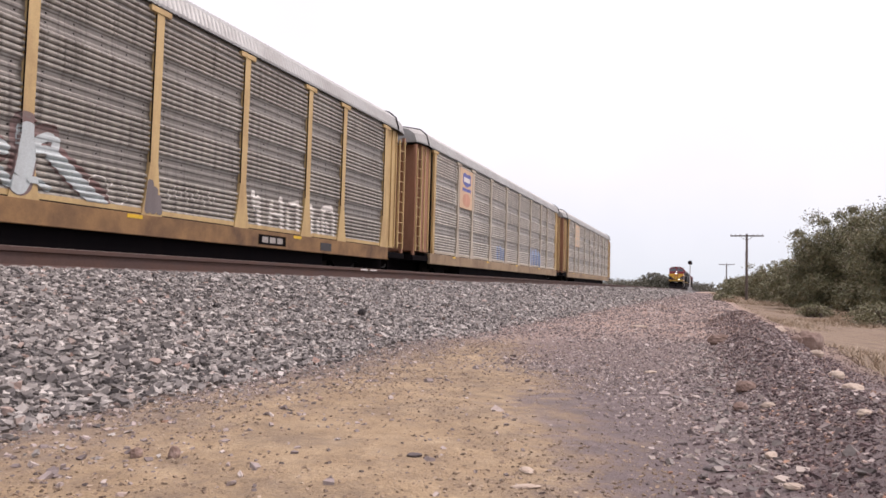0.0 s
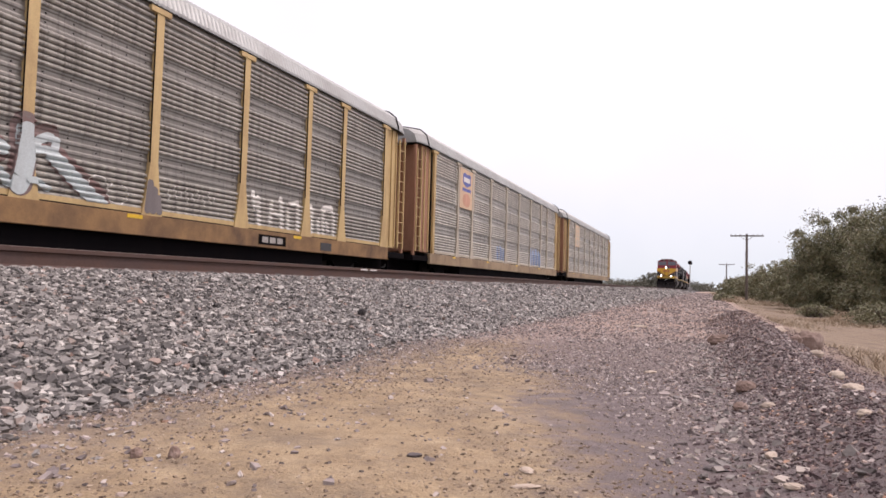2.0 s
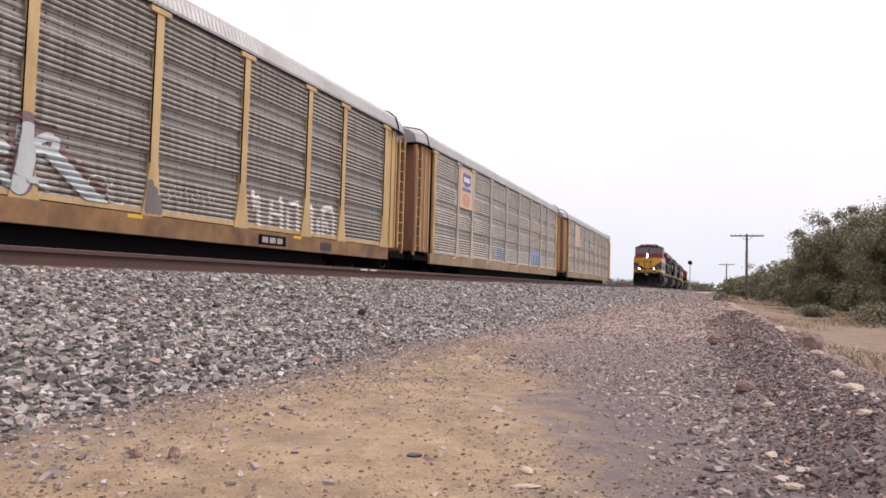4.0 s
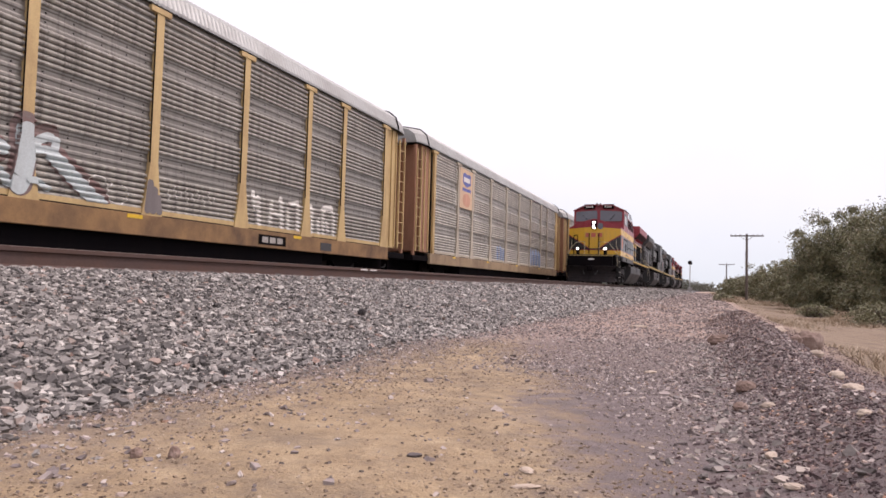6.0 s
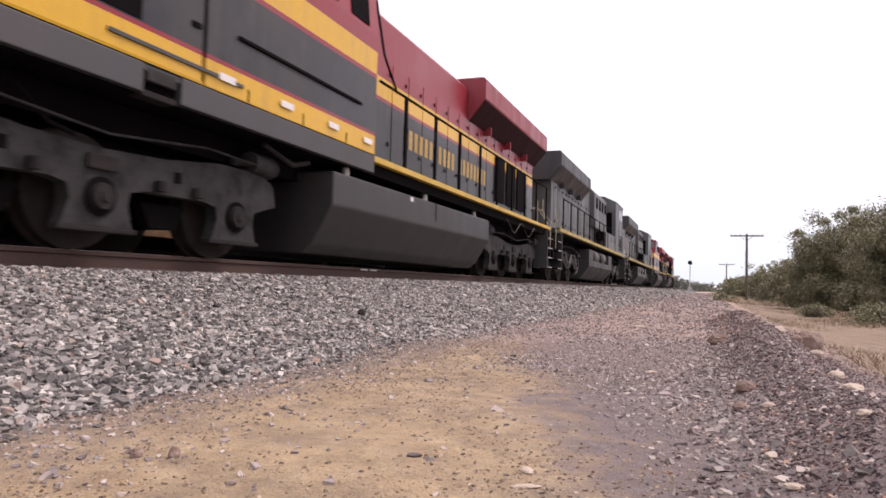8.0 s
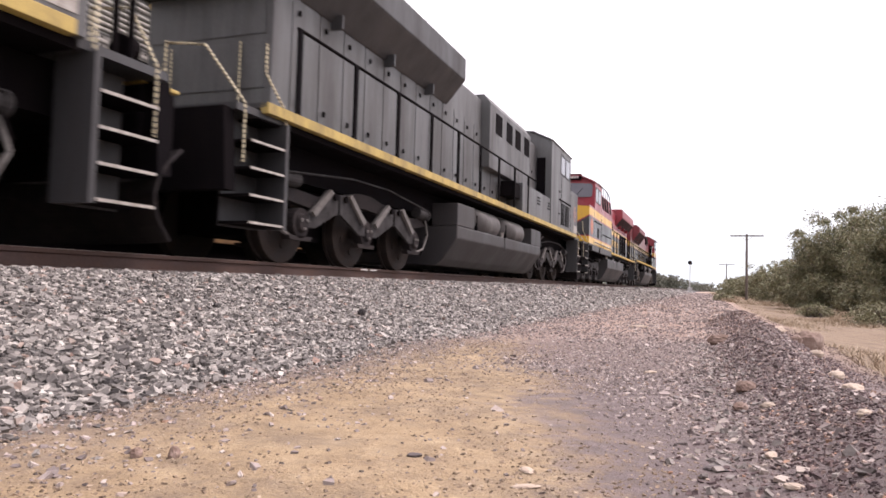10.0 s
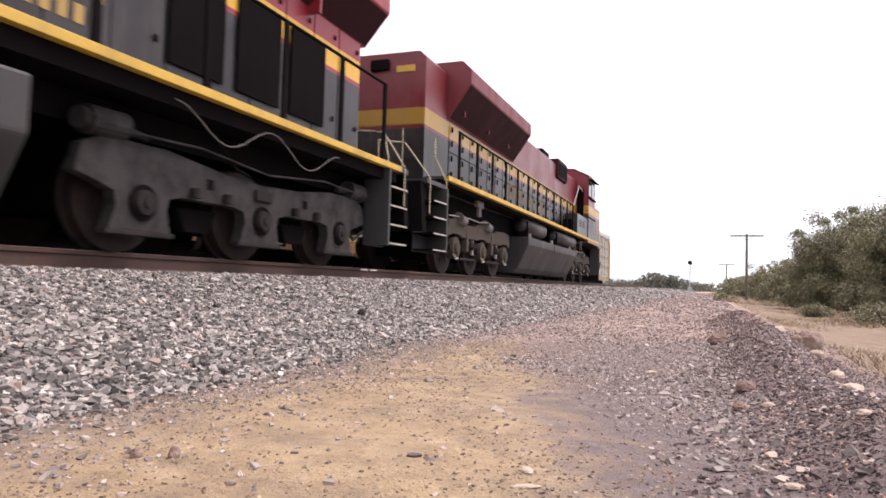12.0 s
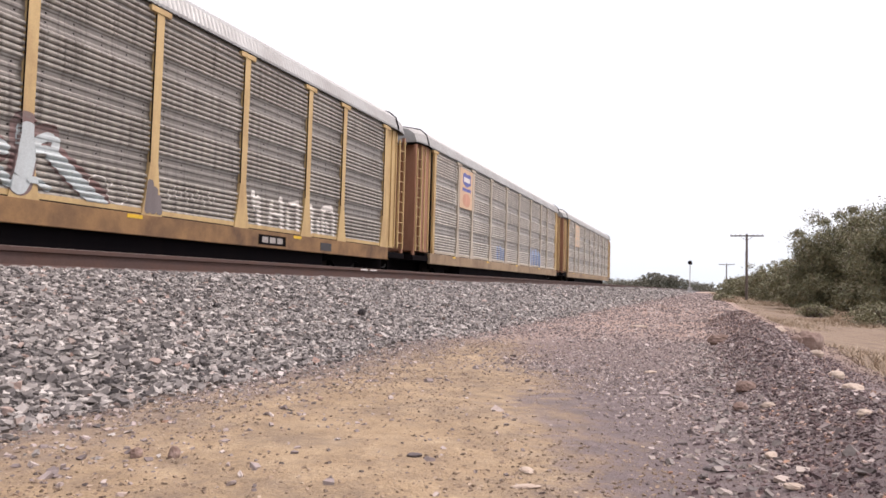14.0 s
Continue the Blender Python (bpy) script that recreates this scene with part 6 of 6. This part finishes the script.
def bush(x, y, width, height, seed, leaves, leaf=0.055, material=None, name="mesquite_bush", label="", stems=True):
    """Several leaning stems, twigs and a ragged crown of small leaves in clumps."""
    rng = np.random.default_rng(seed)
    z0 = float(ground_z(np.array(x), np.array(y)))
    t = empty(name, pose(x, y, z0))
    tips = []
    bm = bmesh.new()
    for i in range(7):
        a = rng.uniform(0, 2 * np.pi)
        reach, up = width * rng.uniform(0.15, 0.48), height * rng.uniform(0.5, 0.9)
        p0 = Vector((rng.normal(0, 0.15), rng.normal(0, 0.15), -0.1))
        p1 = p0 + Vector((math.cos(a) * reach * 0.35, math.sin(a) * reach * 0.35, up * 0.5))
        p2 = Vector((math.cos(a) * reach, math.sin(a) * reach, up))
        cyl_in(bm, p0, p1, 0.075, 6, 0.05)
        cyl_in(bm, p1, p2, 0.05, 6, 0.015)
        for j in range(3):
            q = p1.lerp(p2, rng.uniform(0.1, 0.9))
            e = q + Vector((rng.normal(0, 0.25) * width * 0.5, rng.normal(0, 0.25) * width * 0.5, rng.uniform(0, 0.25) * height))
            cyl_in(bm, q, e, 0.022, 5, 0.006)
            tips.append(e)
        tips += [p1, p2]
    part("trunk", bm, M_BARK, t)
    # clump centres fill a lumpy dome, denser towards its skin
    n = 190
    u = rng.normal(0, 1, (n, 3))
    u /= np.linalg.norm(u, axis=1)[:, None]
    u /= (np.abs(u) ** 3.0).sum(1)[:, None] ** (1 / 3.0)
    u[:, 2] = np.abs(u[:, 2]) * 1.05 - 0.12
    rr = rng.uniform(0.35, 1.0, n) ** 0.6 * rng.uniform(0.8, 1.12, n)
    c = u * rr[:, None] * np.array([width * 0.5, width * 0.5, height * 0.88]) + np.array([0, 0, height * 0.10])
    c = np.concatenate([c, np.array([v[:] for v in tips])])
    c[:, 2] = np.clip(c[:, 2], 0.12, height * 1.1)
    k = rng.integers(0, len(c), leaves)
    spread = rng.uniform(0.09, 0.22, len(c))[k] * (width / 4) ** 0.5
    p = c[k] + rng.normal(0, 1, (leaves, 3)) * spread[:, None] * np.array([1, 1, 0.75])
    p[:, 2] = np.maximum(p[:, 2], 0.03)
    d1 = rng.normal(0, 1, (leaves, 3))
    d1 /= np.linalg.norm(d1, axis=1)[:, None]
    d2 = np.cross(d1, rng.normal(0, 1, (leaves, 3)))
    d2 /= np.linalg.norm(d2, axis=1)[:, None]
    s = leaf * rng.uniform(0.6, 1.5, leaves)[:, None]
    v = np.stack([p - d1 * s * 1.6, p + d2 * s * 0.55, p + d1 * s * 1.6, p - d2 * s * 0.55], 1).reshape(-1, 3)
    f = np.arange(leaves * 4).reshape(-1, 4)
    crown = mesh_of("crown", v, f, material or M_LEAF)
    crown.parent = t
    return tagged(t, label or "dense dark olive mesquite bush beyond dry grass", "bush", "bushes along the line")


BUSHES = ((6.9, 20.5, 4.4, 3.1, 30000), (9.4, 17.0, 4.6, 3.4, 20000), (6.7, 27.5, 4.6, 4.25, 95000), (9.0, 24, 5.0, 3.9, 20000), (5.75, 35, 4.8, 4.2, 90000), (8.6, 31, 4.6, 4.0, 16000),
          (6.1, 41, 4.6, 3.2, 40000), (8.4, 40, 5.0, 4.0, 12000), (6.3, 50, 5.0, 3.2, 40000), (6.0, 60, 4.6, 2.9, 16000), (8.0, 57, 5, 3.4, 9000), (5.6, 70, 4.4, 3.4, 14000), (7.6, 76, 5, 3.4, 9000), (5.4, 84, 4.6, 2.6, 11000),
          (5.4, 97, 4.8, 2.8, 9000), (5.0, 112, 4.8, 2.9, 9000), (5.0, 128, 5, 3.0, 8000), (5.2, 150, 6, 3.2, 8000))
for i, (x, y, w, h, n) in enumerate(BUSHES):
    bush(x, y, w, h, 100 + i, n, 0.0115 + y * 0.00062)
bush(3.9, 18.9, 1.5, 0.55, 300, 5000, 0.02, None, "low_scrub", "low dark thorny scrub in dry grass")
bush(4.7, 17.2, 1.3, 0.5, 301, 5000, 0.02, None, "low_scrub", "low dark thorny scrub in dry grass")
bush(3.1, 24.0, 1.0, 0.35, 302, 2500, 0.02, None, "low_scrub", "low dark thorny scrub in dry grass")
bush(0.9, 43, 1.0, 0.4, 303, 900, 0.05, None, "low_scrub", "low dark thorny scrub in dry grass")
for i, (x, y, w, h, n) in enumerate(((-14.5, 215, 9, 5.6, 7000), (-10.8, 222, 8, 5.2, 7000), (-8.0, 232, 7, 4.4, 3000), (-20, 240, 9, 4.4, 3000), (-27, 250, 11, 4.2, 3000), (-34, 262, 12, 4.4, 3000), (-5, 290, 8, 4.2, 2500), (-1, 330, 10, 4, 2500), (8, 190, 8, 4, 3000), (9, 240, 9, 4.6, 2500))):
    bush(x, y, w, h, 400 + i, n, 0.15, M_FARLEAF, "distant_tree", "hazy green tree far down the line")

# a far belt of scrub closes the view
rng = np.random.default_rng(9)
n = 26000
ang = rng.uniform(-np.pi, np.pi, n)
dist = rng.uniform(420, 560, n)
p = np.stack([dist * np.sin(ang), dist * np.cos(ang), -0.9 + rng.uniform(0, 1, n) ** 1.5 * (4.2 + 1.8 * np.sin(ang * 23) + 1.2 * np.sin(ang * 57))], -1)
d1, d2 = rng.normal(0, 1, (n, 3)), rng.normal(0, 1, (n, 3))
v = np.stack([p - d1 * 0.9, p + d2 * 0.6, p + d1 * 0.9, p - d2 * 0.6], 1).reshape(-1, 3)
tagged(mesh_of("far_scrub", v, np.arange(n * 4).reshape(-1, 4), M_FARLEAF), "far belt of grey-green scrub on the horizon", "scrub", kind="stuff")


def grass(name, x0, x1, y0, y1, n, h, seed, label):
    rng = np.random.default_rng(seed)
    x, y = rng.uniform(x0, x1, n), rng.uniform(0, 1, n) ** 1.6 * (y1 - y0) + y0
    patch = np.sin(x * 2.1 + np.sin(y * 0.7)) + np.sin(y * 0.9 + x)
    patch += 1.3 * np.sin(x * 0.9 - y * 0.31 + 1.7 * np.sin(y * 0.23)) + 0.1
    keep = rng.uniform(-2.0, 1.3, n) < patch
    x, y = x[keep], y[keep]
    m = len(x)
    base = np.stack([x, y, ground_z(x, y) - 0.01], -1)
    lean = rng.normal(0, 0.7, (m, 2))
    hh = h * rng.uniform(0.25, 1.2, m) * np.clip(0.55 + 0.3 * patch[keep], 0.25, 1.4)
    tip = base + np.stack([lean[:, 0] * hh, lean[:, 1] * hh, hh], -1)
    w = 0.004 + 0.00035 * y
    a = rng.uniform(0, np.pi, m)
    off = np.stack([np.cos(a) * w, np.sin(a) * w, np.zeros(m)], -1)
    v = np.stack([base - off, base + off, tip], 1).reshape(-1, 3)
    tagged(mesh_of(name, v, np.arange(m * 3).reshape(-1, 3), M_GRASS), label, "grass", kind="stuff")


grass("dry_grass", 1.25, 7.5, 6.0, 60, 80000, 0.085, 31, "dry straw-coloured grass beyond the berm")
grass("far_grass", 0.8, 6.0, 40, 150, 14000, 0.22, 32, "dry straw-coloured grass along the line")
stick = part("dry_stick", rod([(0, 0, 0), (0.03, 0.02, 0.35), (0.0, 0.0, 0.75)], 0.025), M_PALEROCK)
stick.matrix_basis = pose(3.95, 18.0, -0.93)
tagged(stick, "pale dry stump standing in dry grass", "stump")


# ---- what moves: the locomotives roll by, their wheels turn ----
SPEED, NOSE_AT = 19.8, 11.73


def motions():
    for loco, at, turned in CONSIST:
        walk(loco, [(t * 0.5, pose(NEAR, NOSE_AT - SPEED * (t * 0.5 - 7.5) + at, 0, 0, 0, 180 if turned else 0)) for t in range(29)])
    step = math.degrees(SPEED / WHEEL_R / FPS)
    turned_of = {loco: turned for loco, _, turned in CONSIST}
    for ob, y in WHEELSETS:
        d = -1 if turned_of[ob.parent] else 1
        walk(ob, [(k / FPS, pose(0, y, WHEEL_R, d * ((k * step) % 360))) for k in range(14 * FPS + 1)])


motions()
